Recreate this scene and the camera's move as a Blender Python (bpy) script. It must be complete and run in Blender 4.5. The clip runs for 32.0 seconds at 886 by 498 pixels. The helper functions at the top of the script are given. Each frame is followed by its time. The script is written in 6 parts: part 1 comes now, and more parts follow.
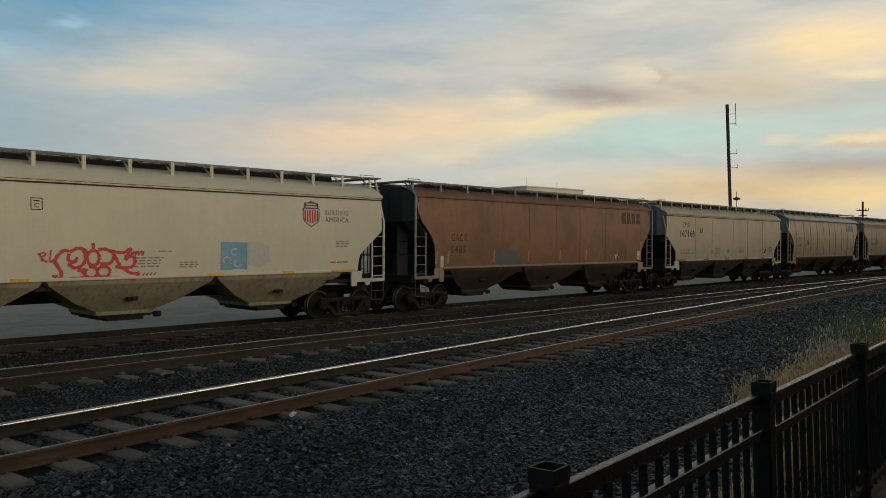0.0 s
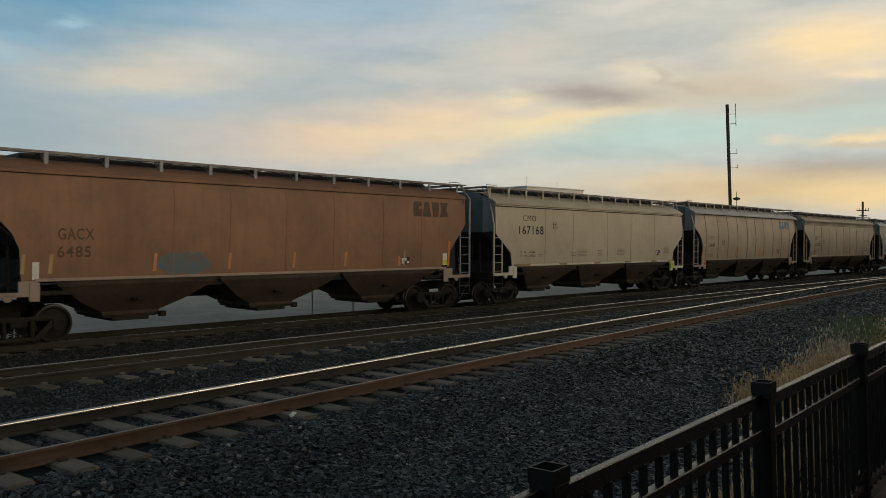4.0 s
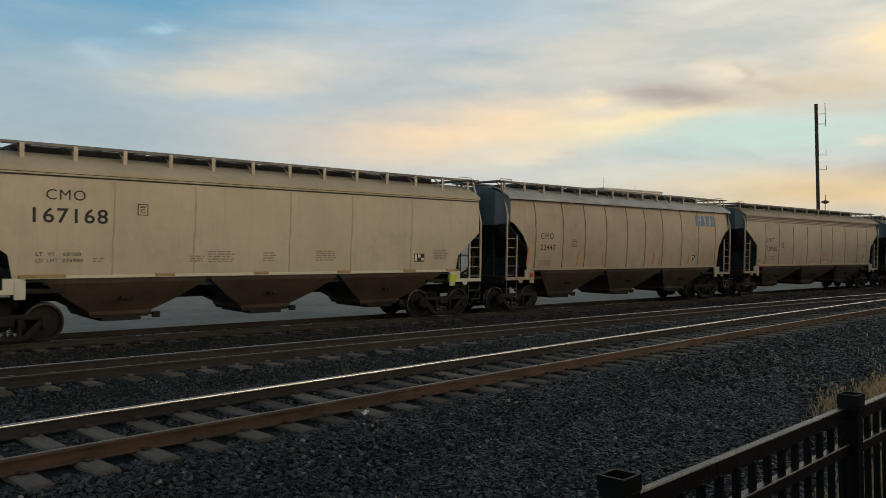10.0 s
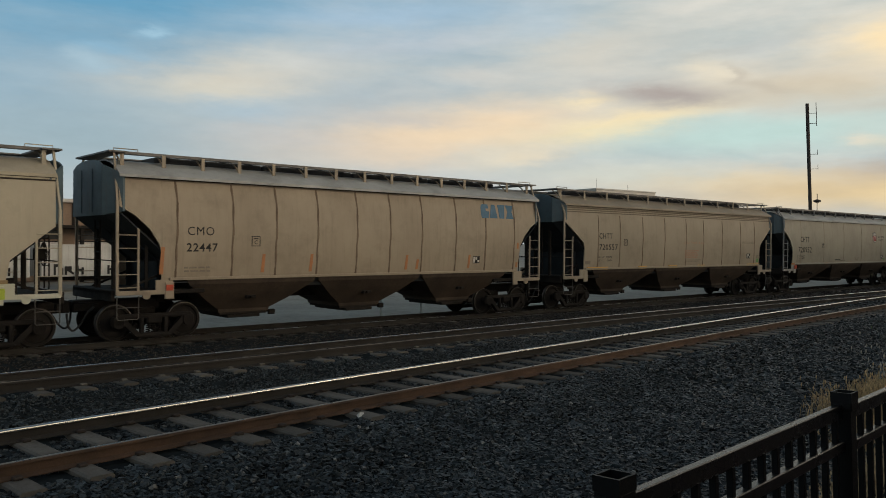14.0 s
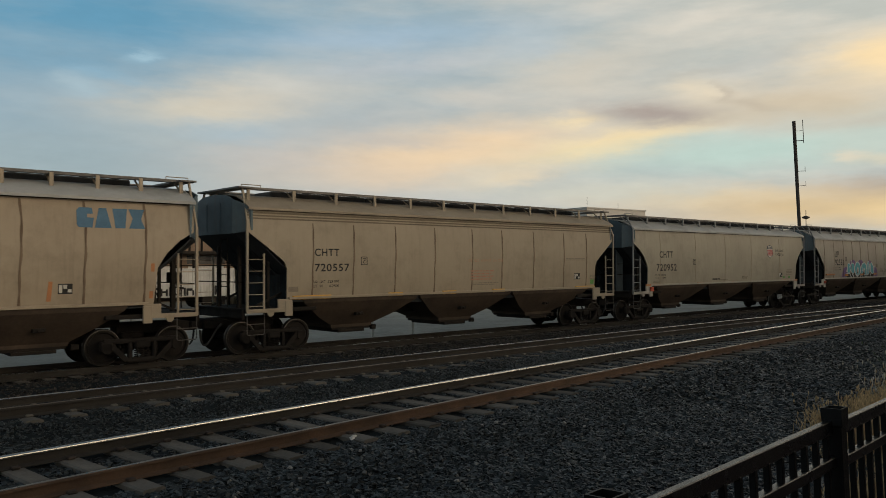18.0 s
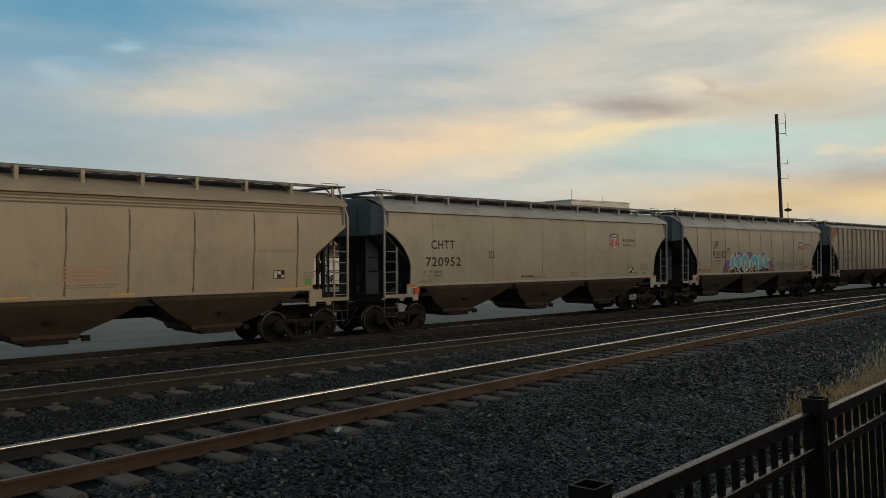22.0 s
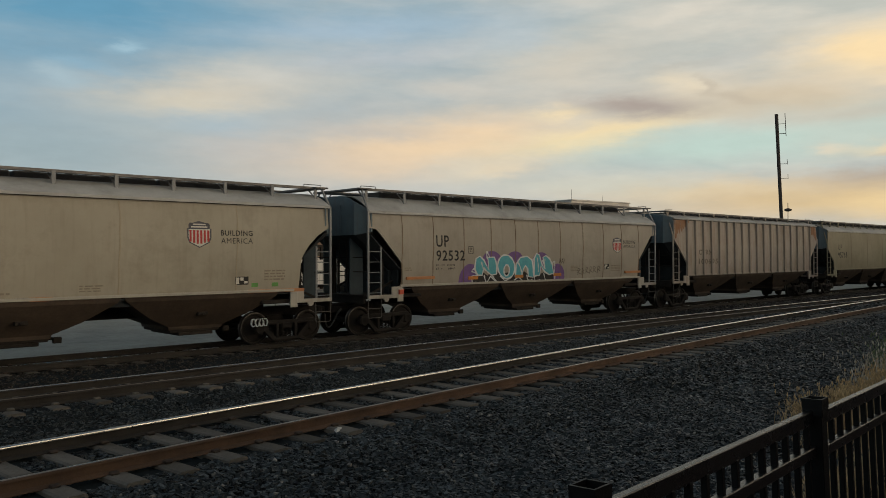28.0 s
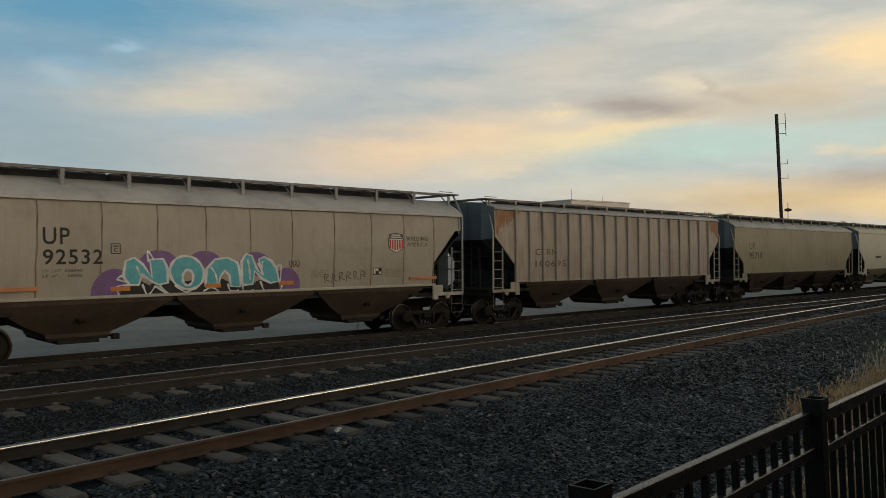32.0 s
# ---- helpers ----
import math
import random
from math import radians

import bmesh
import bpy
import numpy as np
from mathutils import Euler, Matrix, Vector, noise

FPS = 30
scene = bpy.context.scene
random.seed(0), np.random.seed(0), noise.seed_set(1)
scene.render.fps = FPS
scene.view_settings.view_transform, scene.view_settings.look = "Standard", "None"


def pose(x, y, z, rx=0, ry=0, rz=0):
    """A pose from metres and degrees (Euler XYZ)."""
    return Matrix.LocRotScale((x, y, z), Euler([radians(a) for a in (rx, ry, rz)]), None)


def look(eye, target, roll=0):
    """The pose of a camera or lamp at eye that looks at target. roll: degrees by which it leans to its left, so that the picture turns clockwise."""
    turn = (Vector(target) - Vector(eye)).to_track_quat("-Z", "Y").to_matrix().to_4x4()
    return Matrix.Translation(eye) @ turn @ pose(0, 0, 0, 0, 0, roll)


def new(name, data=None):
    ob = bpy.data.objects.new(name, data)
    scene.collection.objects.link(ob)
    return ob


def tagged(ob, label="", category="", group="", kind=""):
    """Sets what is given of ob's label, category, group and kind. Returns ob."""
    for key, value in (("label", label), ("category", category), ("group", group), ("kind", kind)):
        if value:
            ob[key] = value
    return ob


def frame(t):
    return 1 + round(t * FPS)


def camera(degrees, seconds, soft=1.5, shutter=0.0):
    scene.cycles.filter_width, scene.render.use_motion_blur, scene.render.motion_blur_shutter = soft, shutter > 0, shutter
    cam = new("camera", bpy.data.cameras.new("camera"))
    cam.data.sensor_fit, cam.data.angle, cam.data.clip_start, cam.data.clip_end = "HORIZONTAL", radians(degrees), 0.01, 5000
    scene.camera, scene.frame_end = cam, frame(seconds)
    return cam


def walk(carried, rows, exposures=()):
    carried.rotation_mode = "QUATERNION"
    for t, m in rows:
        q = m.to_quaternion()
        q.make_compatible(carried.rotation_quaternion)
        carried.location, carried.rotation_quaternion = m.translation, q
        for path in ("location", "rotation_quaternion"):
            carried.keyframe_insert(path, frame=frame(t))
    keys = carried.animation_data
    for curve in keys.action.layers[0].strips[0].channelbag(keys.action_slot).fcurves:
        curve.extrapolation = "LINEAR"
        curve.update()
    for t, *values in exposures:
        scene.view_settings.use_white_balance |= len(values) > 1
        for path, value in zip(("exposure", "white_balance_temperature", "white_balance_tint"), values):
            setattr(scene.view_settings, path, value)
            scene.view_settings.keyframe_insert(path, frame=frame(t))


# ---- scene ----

# ---- camera: stands behind the fence, turned by hand now and then ----
cam = camera(58.69, 32.0, soft=0.65, shutter=0.2)
EYE = Vector((0.0, 0.0, 2.192))
# seconds, heading from the x axis, pitch, lean, shift of the hand in metres
PATH = [
    (0, 37.036, -0.536, 0.233, 0.000, 0.000, -0.000), (3.5, 37.036, -0.536, 0.233, 0.000, 0.000, -0.000), (5.5, 37.048, -0.518, 0.308, -0.000, 0.001, 0.005),
    (6, 37.009, -0.491, 0.463, 0.002, 0.005, 0.004), (6.5, 37.392, -0.468, 1.190, 0.003, 0.011, 0.006), (7, 38.983, -3.489, 4.277, 0.003, 0.021, -0.002),
    (7.5, 40.229, -3.321, 4.300, 0.005, 0.019, 0.004), (8, 40.928, -2.432, 3.502, 0.008, 0.008, 0.001), (8.5, 41.374, -2.686, 3.660, 0.009, 0.014, -0.001),
    (9, 41.808, -2.355, 2.319, 0.015, 0.008, 0.001), (9.5, 42.148, -1.836, 1.936, 0.017, 0.008, -0.001), (10, 42.445, -0.501, 0.872, 0.019, -0.001, 0.001),
    (10.5, 42.530, -0.455, 0.263, 0.016, -0.002, 0.002), (11, 42.009, -0.370, -0.234, 0.021, -0.001, 0.001), (12, 42.009, -0.370, -0.234, 0.021, -0.001, 0.001),
    (13.5, 42.009, -0.370, -0.234, 0.021, -0.001, 0.001), (14, 41.992, -0.367, 0.434, 0.021, -0.001, 0.000), (14.5, 42.172, 0.661, 1.830, 0.019, -0.003, -0.000),
    (16.5, 41.426, 1.299, 2.444, 0.013, -0.016, 0.001), (17, 41.392, 1.292, 0.643, 0.009, -0.020, 0.003), (17.5, 41.388, 1.232, 0.062, 0.017, -0.016, 0.002),
    (18, 41.387, 1.115, -0.226, 0.014, -0.016, 0.003), (20, 41.387, 1.115, -0.226, 0.014, -0.016, 0.003), (20.5, 41.095, 0.932, -0.216, 0.011, -0.018, 0.006),
    (21, 40.738, 0.784, -0.280, 0.021, -0.015, 0.003), (21.5, 40.395, 0.611, -0.265, 0.013, -0.014, 0.003), (22, 40.290, 0.544, -0.253, 0.014, -0.016, 0.003),
    (32, 40.290, 0.544, -0.253, 0.014, -0.016, 0.003)]


def heading(yaw, pitch):
    a, b = radians(yaw), radians(pitch)
    return Vector((math.cos(a) * math.cos(b), math.sin(a) * math.cos(b), math.sin(b)))


walk(cam, [(t, look(EYE + Vector((a, b, c)), EYE + Vector((a, b, c)) + heading(y, p), r)) for t, y, p, r, a, b, c in PATH], [(0, 0.0, 6500, 10), (6.2, 0.0, 6500, 10), (7, 0.3, 6500, 10), (8.2, 0.37, 6430, 10), (9, 0.31, 6430, 10), (10, 0.17, 6420, 10), (11, 0.08, 6350, 7), (12, 0.08, 6240, 7), (14, 0.09, 6200, 9), (17, 0.0, 6500, 10), (32, 0.0, 6540, 10)])

# ---- sky: dusk, thin cloud, the glow of the low sun off to the right and behind the camera ----
SUN_AZ, SUN_EL = -58.0, 7.0
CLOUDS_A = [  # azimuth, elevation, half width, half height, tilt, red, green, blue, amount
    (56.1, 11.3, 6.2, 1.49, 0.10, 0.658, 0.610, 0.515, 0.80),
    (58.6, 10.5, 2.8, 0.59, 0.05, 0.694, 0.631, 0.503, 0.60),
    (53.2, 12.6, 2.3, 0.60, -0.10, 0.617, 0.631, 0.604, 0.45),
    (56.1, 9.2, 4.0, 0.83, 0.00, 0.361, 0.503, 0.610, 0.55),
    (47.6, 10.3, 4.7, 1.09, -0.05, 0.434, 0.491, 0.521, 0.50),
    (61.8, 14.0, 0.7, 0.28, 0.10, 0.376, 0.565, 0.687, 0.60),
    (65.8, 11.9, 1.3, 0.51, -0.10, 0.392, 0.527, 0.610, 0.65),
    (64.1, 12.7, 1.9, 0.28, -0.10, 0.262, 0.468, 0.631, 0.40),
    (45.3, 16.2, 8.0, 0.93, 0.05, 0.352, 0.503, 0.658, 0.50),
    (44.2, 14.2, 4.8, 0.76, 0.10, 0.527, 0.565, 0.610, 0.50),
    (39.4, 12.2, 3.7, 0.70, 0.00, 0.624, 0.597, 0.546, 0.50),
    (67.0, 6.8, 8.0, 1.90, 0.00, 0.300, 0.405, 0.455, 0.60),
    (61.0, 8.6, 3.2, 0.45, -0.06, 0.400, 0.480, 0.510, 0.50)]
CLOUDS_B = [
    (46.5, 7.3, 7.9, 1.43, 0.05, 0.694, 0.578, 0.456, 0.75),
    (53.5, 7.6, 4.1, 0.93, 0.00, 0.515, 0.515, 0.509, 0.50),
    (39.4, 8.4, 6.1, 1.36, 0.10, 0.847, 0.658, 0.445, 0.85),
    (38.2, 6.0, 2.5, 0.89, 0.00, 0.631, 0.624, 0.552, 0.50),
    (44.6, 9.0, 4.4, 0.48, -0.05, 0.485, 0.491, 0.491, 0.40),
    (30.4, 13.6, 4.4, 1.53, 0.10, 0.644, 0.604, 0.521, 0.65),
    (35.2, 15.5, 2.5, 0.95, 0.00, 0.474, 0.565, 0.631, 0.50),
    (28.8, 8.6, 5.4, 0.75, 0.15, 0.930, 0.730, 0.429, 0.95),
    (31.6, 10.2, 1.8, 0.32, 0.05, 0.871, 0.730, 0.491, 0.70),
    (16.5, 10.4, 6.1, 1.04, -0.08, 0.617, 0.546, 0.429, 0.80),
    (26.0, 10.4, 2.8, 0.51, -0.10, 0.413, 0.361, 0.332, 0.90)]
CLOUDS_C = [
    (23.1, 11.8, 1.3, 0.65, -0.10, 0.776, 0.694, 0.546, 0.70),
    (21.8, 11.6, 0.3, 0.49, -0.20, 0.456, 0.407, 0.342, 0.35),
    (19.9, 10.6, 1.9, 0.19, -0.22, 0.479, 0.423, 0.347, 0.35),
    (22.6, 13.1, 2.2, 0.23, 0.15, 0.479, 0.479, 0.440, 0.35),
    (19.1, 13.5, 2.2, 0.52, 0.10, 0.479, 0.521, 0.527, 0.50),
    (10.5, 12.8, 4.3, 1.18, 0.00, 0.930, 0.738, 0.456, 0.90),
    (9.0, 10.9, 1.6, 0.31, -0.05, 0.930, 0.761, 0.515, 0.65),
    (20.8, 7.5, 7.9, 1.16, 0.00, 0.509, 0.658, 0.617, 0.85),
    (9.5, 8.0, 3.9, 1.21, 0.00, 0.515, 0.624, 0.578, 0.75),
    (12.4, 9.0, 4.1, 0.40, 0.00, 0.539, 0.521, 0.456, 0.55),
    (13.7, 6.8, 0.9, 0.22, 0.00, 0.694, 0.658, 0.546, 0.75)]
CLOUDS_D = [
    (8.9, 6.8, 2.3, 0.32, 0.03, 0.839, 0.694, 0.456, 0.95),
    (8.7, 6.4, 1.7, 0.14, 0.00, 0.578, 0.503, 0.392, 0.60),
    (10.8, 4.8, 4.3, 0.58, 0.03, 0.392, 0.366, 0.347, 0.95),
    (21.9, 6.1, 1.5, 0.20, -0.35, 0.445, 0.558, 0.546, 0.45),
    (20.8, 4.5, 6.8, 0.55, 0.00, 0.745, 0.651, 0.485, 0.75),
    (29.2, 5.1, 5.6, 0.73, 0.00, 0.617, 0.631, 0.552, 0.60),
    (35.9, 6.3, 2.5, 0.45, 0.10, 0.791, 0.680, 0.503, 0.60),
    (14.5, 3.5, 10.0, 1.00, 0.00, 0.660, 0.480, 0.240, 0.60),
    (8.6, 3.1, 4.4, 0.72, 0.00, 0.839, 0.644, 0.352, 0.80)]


def make_world():
    w = bpy.data.worlds.new("dusk_sky")
    scene.world = w
    w.use_nodes = True
    nt = w.node_tree
    nt.nodes.clear()
    N, LK = nt.nodes.new, nt.links.new

    def put(sock, v):
        if hasattr(v, "is_output"):
            LK(v, sock)
        else:
            sock.default_value = v

    def m(op, a, b=0.0, c=0.0):
        n = N("ShaderNodeMath")
        n.operation = op
        for s, v in zip(n.inputs, (a, b, c)):
            put(s, v)
        return n.outputs[0]

    def mix(fac, a, b, kind="MIX"):
        n = N("ShaderNodeMix")
        n.data_type, n.blend_type = "RGBA", kind
        put(n.inputs[0], fac)
        put(n.inputs[6], a)
        put(n.inputs[7], b)
        return n.outputs[2]

    co = N("ShaderNodeTexCoord").outputs["Generated"]
    sep = N("ShaderNodeSeparateXYZ")
    LK(co, sep.inputs[0])
    x, y, z = sep.outputs
    az = m("MULTIPLY", m("ARCTAN2", y, x), 180 / math.pi)
    el = m("MULTIPLY", m("ARCSINE", m("MINIMUM", m("MAXIMUM", z, -1.0), 1.0)), 180 / math.pi)

    def noise_at(sx, sy, scale, detail, rough, off=0.0):
        c = N("ShaderNodeCombineXYZ")
        put(c.inputs[0], m("MULTIPLY", az, sx))
        put(c.inputs[1], m("MULTIPLY", el, sy))
        c.inputs[2].default_value = off
        n = N("ShaderNodeTexNoise")
        LK(c.outputs[0], n.inputs["Vector"])
        n.inputs["Scale"].default_value = scale
        n.inputs["Detail"].default_value = detail
        n.inputs["Roughness"].default_value = rough
        return n.outputs["Fac"]

    warp = m("SUBTRACT", noise_at(0.028, 0.09, 3.0, 3, 0.55), 0.5)
    warp2 = m("SUBTRACT", noise_at(0.04, 0.13, 3.0, 4, 0.55, 7.0), 0.5)
    wisp = m("SUBTRACT", noise_at(0.12, 0.36, 3.0, 5, 0.6, 11.0), 0.5)
    fine = noise_at(0.022, 0.1, 4.0, 5, 0.56, 3.0)
    azw = m("ADD", m("ADD", az, m("MULTIPLY", warp, 4.0)), m("MULTIPLY", wisp, 3.0))
    elw = m("ADD", m("ADD", el, m("MULTIPLY", warp2, 1.3)), m("MULTIPLY", wisp, 0.9))
    sky = N("ShaderNodeTexSky")
    sky.sky_type = "NISHITA"
    sky.sun_disc = False
    sky.sun_elevation = radians(4.0)
    sky.sun_rotation = radians(90 - SUN_AZ)
    clear = N("ShaderNodeVectorMath")
    clear.operation = "SCALE"
    LK(sky.outputs[0], clear.inputs[0])
    clear.inputs["Scale"].default_value = 0.12
    # clear evening air: blue above, paler low down
    t_el = N("ShaderNodeMapRange")
    put(t_el.inputs[0], el)
    t_el.inputs[1].default_value, t_el.inputs[2].default_value = 4.0, 16.0
    t_az = N("ShaderNodeMapRange")
    put(t_az.inputs[0], az)
    t_az.inputs[1].default_value, t_az.inputs[2].default_value = 22.0, 62.0
    t_back = N("ShaderNodeMapRange")
    put(t_back.inputs[0], az)
    t_back.inputs[1].default_value, t_back.inputs[2].default_value = 75.0, 135.0
    high = mix(t_az.outputs[0], (0.56, 0.58, 0.53, 1), mix(t_back.outputs[0], (0.13, 0.34, 0.5, 1), (0.36, 0.5, 0.58, 1)))
    air = mix(t_el.outputs[0], mix(t_back.outputs[0], (0.47, 0.52, 0.53, 1), (0.5, 0.58, 0.6, 1)), high)
    col = mix(0.9, clear.outputs[0], air)
    veil = N("ShaderNodeMapRange")
    put(veil.inputs[0], fine)
    veil.inputs[1].default_value, veil.inputs[2].default_value = 0.38, 0.66
    col = mix(m("MULTIPLY", veil.outputs[0], m("SUBTRACT", 0.6, m("MULTIPLY", t_az.outputs[0], 0.5))), col, (0.83, 0.75, 0.63, 1))
    streaks = noise_at(0.11, 0.34, 4.0, 6, 0.6, 19.0)
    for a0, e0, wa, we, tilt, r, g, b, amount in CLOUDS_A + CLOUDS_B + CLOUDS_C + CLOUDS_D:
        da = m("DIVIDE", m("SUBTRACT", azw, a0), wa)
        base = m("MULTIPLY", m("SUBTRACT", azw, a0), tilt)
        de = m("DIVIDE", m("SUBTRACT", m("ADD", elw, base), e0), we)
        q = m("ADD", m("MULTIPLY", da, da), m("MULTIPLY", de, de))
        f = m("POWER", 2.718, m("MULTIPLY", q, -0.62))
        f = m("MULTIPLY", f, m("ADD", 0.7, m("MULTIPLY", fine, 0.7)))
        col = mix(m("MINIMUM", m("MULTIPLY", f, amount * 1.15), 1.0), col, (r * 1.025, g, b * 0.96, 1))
    col = mix(1.0, col, m("ADD", 0.93, m("MULTIPLY", streaks, 0.14)), "MULTIPLY")
    # the glow round the sun, thinned by cloud
    gv = N("ShaderNodeVectorMath")
    gv.operation = "DOT_PRODUCT"
    LK(co, gv.inputs[0])
    gv.inputs[1].default_value = heading(SUN_AZ, SUN_EL)
    glow = m("POWER", m("MAXIMUM", gv.outputs["Value"], 0.0), 5.0)
    gl = N("ShaderNodeVectorMath")
    gl.operation = "SCALE"
    gl.inputs[0].default_value = (2.05, 1.52, 0.9)
    put(gl.inputs["Scale"], glow)
    tot = N("ShaderNodeVectorMath")
    tot.operation = "ADD"
    LK(col, tot.inputs[0])
    LK(gl.outputs[0], tot.inputs[1])
    # dusk: the sky darkens towards the zenith
    dk = N("ShaderNodeMapRange")
    dk.interpolation_type = "SMOOTHSTEP"
    put(dk.inputs[0], el)
    dk.inputs[1].default_value, dk.inputs[2].default_value, dk.inputs[3].default_value, dk.inputs[4].default_value = 16.0, 38.0, 1.0, 0.0
    dim = N("ShaderNodeVectorMath")
    dim.operation = "SCALE"
    LK(mix(dk.outputs[0], (0.115, 0.14, 0.165, 1), tot.outputs[0]), dim.inputs[0])
    dim.inputs["Scale"].default_value = 1.0
    bg = N("ShaderNodeBackground")
    LK(dim.outputs[0], bg.inputs[0])
    bg.inputs[1].default_value = 1.0
    out = N("ShaderNodeOutputWorld")
    LK(bg.outputs[0], out.inputs[0])


make_world()
sun_data = bpy.data.lights.new("sun", "SUN")
sun_data.energy, sun_data.angle, sun_data.color = 0.45, radians(16), (1.0, 0.78, 0.55)
sun = new("sun", sun_data)
sun.matrix_world = look(heading(SUN_AZ, SUN_EL) * 60, (0, 0, 0))
scene.view_settings.exposure = 0.0


# ---- materials ----
def mat(name, base, second=None, scale=3.0, rough=0.7, metal=0.0, bump=0.0, bump_scale=40.0, streak=None, streak_amt=0.0, island=0.0, rnd=0.0, spec=0.5, stretch=(1, 1, 1), grime=None, grime_amt=0.0, grain=0.16):
    """base and second colour by a broad noise, a fine grain, downward streaks, and a relief."""
    mt = bpy.data.materials.new(name)
    mt.use_nodes = True
    nt = mt.node_tree
    N, LK = nt.nodes.new, nt.links.new
    bs = nt.nodes["Principled BSDF"]
    bs.inputs["Metallic"].default_value = metal
    bs.inputs["Specular IOR Level"].default_value = spec
    co = N("ShaderNodeTexCoord").outputs["Object"]
    mp = N("ShaderNodeMapping")
    LK(co, mp.inputs[0])
    mp.inputs["Scale"].default_value = stretch

    def tex(vec, sc, detail=5, rg=0.6):
        n = N("ShaderNodeTexNoise")
        LK(vec, n.inputs["Vector"])
        n.inputs["Scale"].default_value, n.inputs["Detail"].default_value, n.inputs["Roughness"].default_value = sc, detail, rg
        return n.outputs["Fac"]

    def ramp(fac, lo, hi, to_lo=0.0, to_hi=1.0):
        n = N("ShaderNodeMapRange")
        LK(fac, n.inputs[0])
        n.inputs[1].default_value, n.inputs[2].default_value, n.inputs[3].default_value, n.inputs[4].default_value = lo, hi, to_lo, to_hi
        return n.outputs[0]

    def mix(fac, a, b, kind="MIX"):
        n = N("ShaderNodeMix")
        n.data_type, n.blend_type = "RGBA", kind
        for s, v in ((0, fac), (6, a), (7, b)):
            if hasattr(v, "is_output"):
                LK(v, n.inputs[s])
            else:
                n.inputs[s].default_value = (*v, 1) if isinstance(v, tuple) and len(v) == 3 else v
        return n.outputs[2]

    second = second or tuple(c * 0.75 for c in base)
    big = tex(mp.outputs[0], scale)
    col = mix(ramp(big, 0.32, 0.68), base, second)
    if streak:
        sm = N("ShaderNodeMapping")
        LK(co, sm.inputs[0])
        sm.inputs["Scale"].default_value = (5.0, 5.0, 0.35)
        sn = tex(sm.outputs[0], 1.6, 4, 0.65)
        col = mix(ramp(sn, 0.5, 0.78, 0.0, streak_amt), col, streak)
    if grime:
        gn = tex(co, 0.8, 7, 0.7)
        col = mix(ramp(gn, 0.5, 0.75, 0.0, grime_amt), col, grime)
    fine = tex(co, bump_scale, 3, 0.7)
    col = mix(1.0, col, mix(ramp(fine, 0.25, 0.75), (1 - grain, 1 - grain, 1 - grain), (1 + grain, 1 + grain, 1 + grain)), "MULTIPLY")
    if island:
        gi = N("ShaderNodeNewGeometry").outputs["Random Per Island"]
        k = ramp(gi, 0, 1, 1 - island, 1 + island)
        col = mix(1.0, col, k, "MULTIPLY")
    if rnd:
        oi = N("ShaderNodeObjectInfo").outputs["Random"]
        k = ramp(oi, 0, 1, 1 - rnd, 1 + rnd)
        col = mix(1.0, col, k, "MULTIPLY")
    LK(col, bs.inputs["Base Color"])
    LK(ramp(big, 0.2, 0.8, max(rough - 0.12, 0.03), min(rough + 0.12, 1.0)), bs.inputs["Roughness"])
    if bump:
        b = N("ShaderNodeBump")
        b.inputs["Strength"].default_value = bump
        b.inputs["Distance"].default_value = 0.02
        LK(fine, b.inputs["Height"])
        LK(b.outputs[0], bs.inputs["Normal"])
    return mt


GRIME = (0.09, 0.075, 0.06)
M_BALLAST = mat("ballast_bed", (0.032, 0.039, 0.042), (0.018, 0.022, 0.024), 1.2, 0.95, bump=1.0, bump_scale=22, spec=0.0, grime=(0.035, 0.03, 0.024), grime_amt=0.4)
M_STONEDUST = mat("ballast_stone_dusty", (0.044, 0.04, 0.036), (0.024, 0.022, 0.02), 2.0, 0.6, bump=0.3, bump_scale=60, island=0.7, spec=0.2)
M_STONE = mat("ballast_stone", (0.044, 0.054, 0.059), (0.0195, 0.0235, 0.026), 2.0, 0.45, bump=0.3, bump_scale=60, island=0.95, spec=0.22)
M_LOT = mat("lot_concrete", (0.34, 0.325, 0.275), (0.26, 0.25, 0.215), 0.35, 0.85, bump=0.3, bump_scale=6, grime=(0.09, 0.085, 0.075), grime_amt=0.5)
M_PAVEBED = mat("paving_bed", (0.1, 0.062, 0.047), (0.075, 0.048, 0.038), 2.0, 0.9, bump=0.2, spec=0.2)
M_BRICKPAVE = mat("paver", (0.2, 0.11, 0.08), (0.15, 0.085, 0.065), 4, 0.85, bump=0.3, bump_scale=60, rnd=0.15)
M_RAIL = mat("rail_side_rust", (0.11, 0.062, 0.036), (0.068, 0.042, 0.028), 2.0, 0.85, bump=0.3, bump_scale=50)
M_RAILDUST = mat("rail_side_dusty", (0.034, 0.029, 0.024), (0.024, 0.021, 0.018), 2.0, 0.9, bump=0.3, bump_scale=50)
M_HEAD = mat("rail_head_steel", (0.58, 0.575, 0.56), (0.48, 0.47, 0.455), 1.0, 0.26, metal=1.0, grain=0.04)
M_TIE = mat("tie", (0.17, 0.157, 0.138), (0.105, 0.097, 0.086), 2.5, 0.95, bump=0.5, bump_scale=30, rnd=0.3, grime=(0.06, 0.048, 0.04), grime_amt=0.7, spec=0.1)
M_CLIP = mat("rail_clip", (0.05, 0.036, 0.028), None, 8, 0.8)
M_PLATE = mat("tie_plate_pale", (0.17, 0.155, 0.13), (0.1, 0.09, 0.075), 8, 0.8)
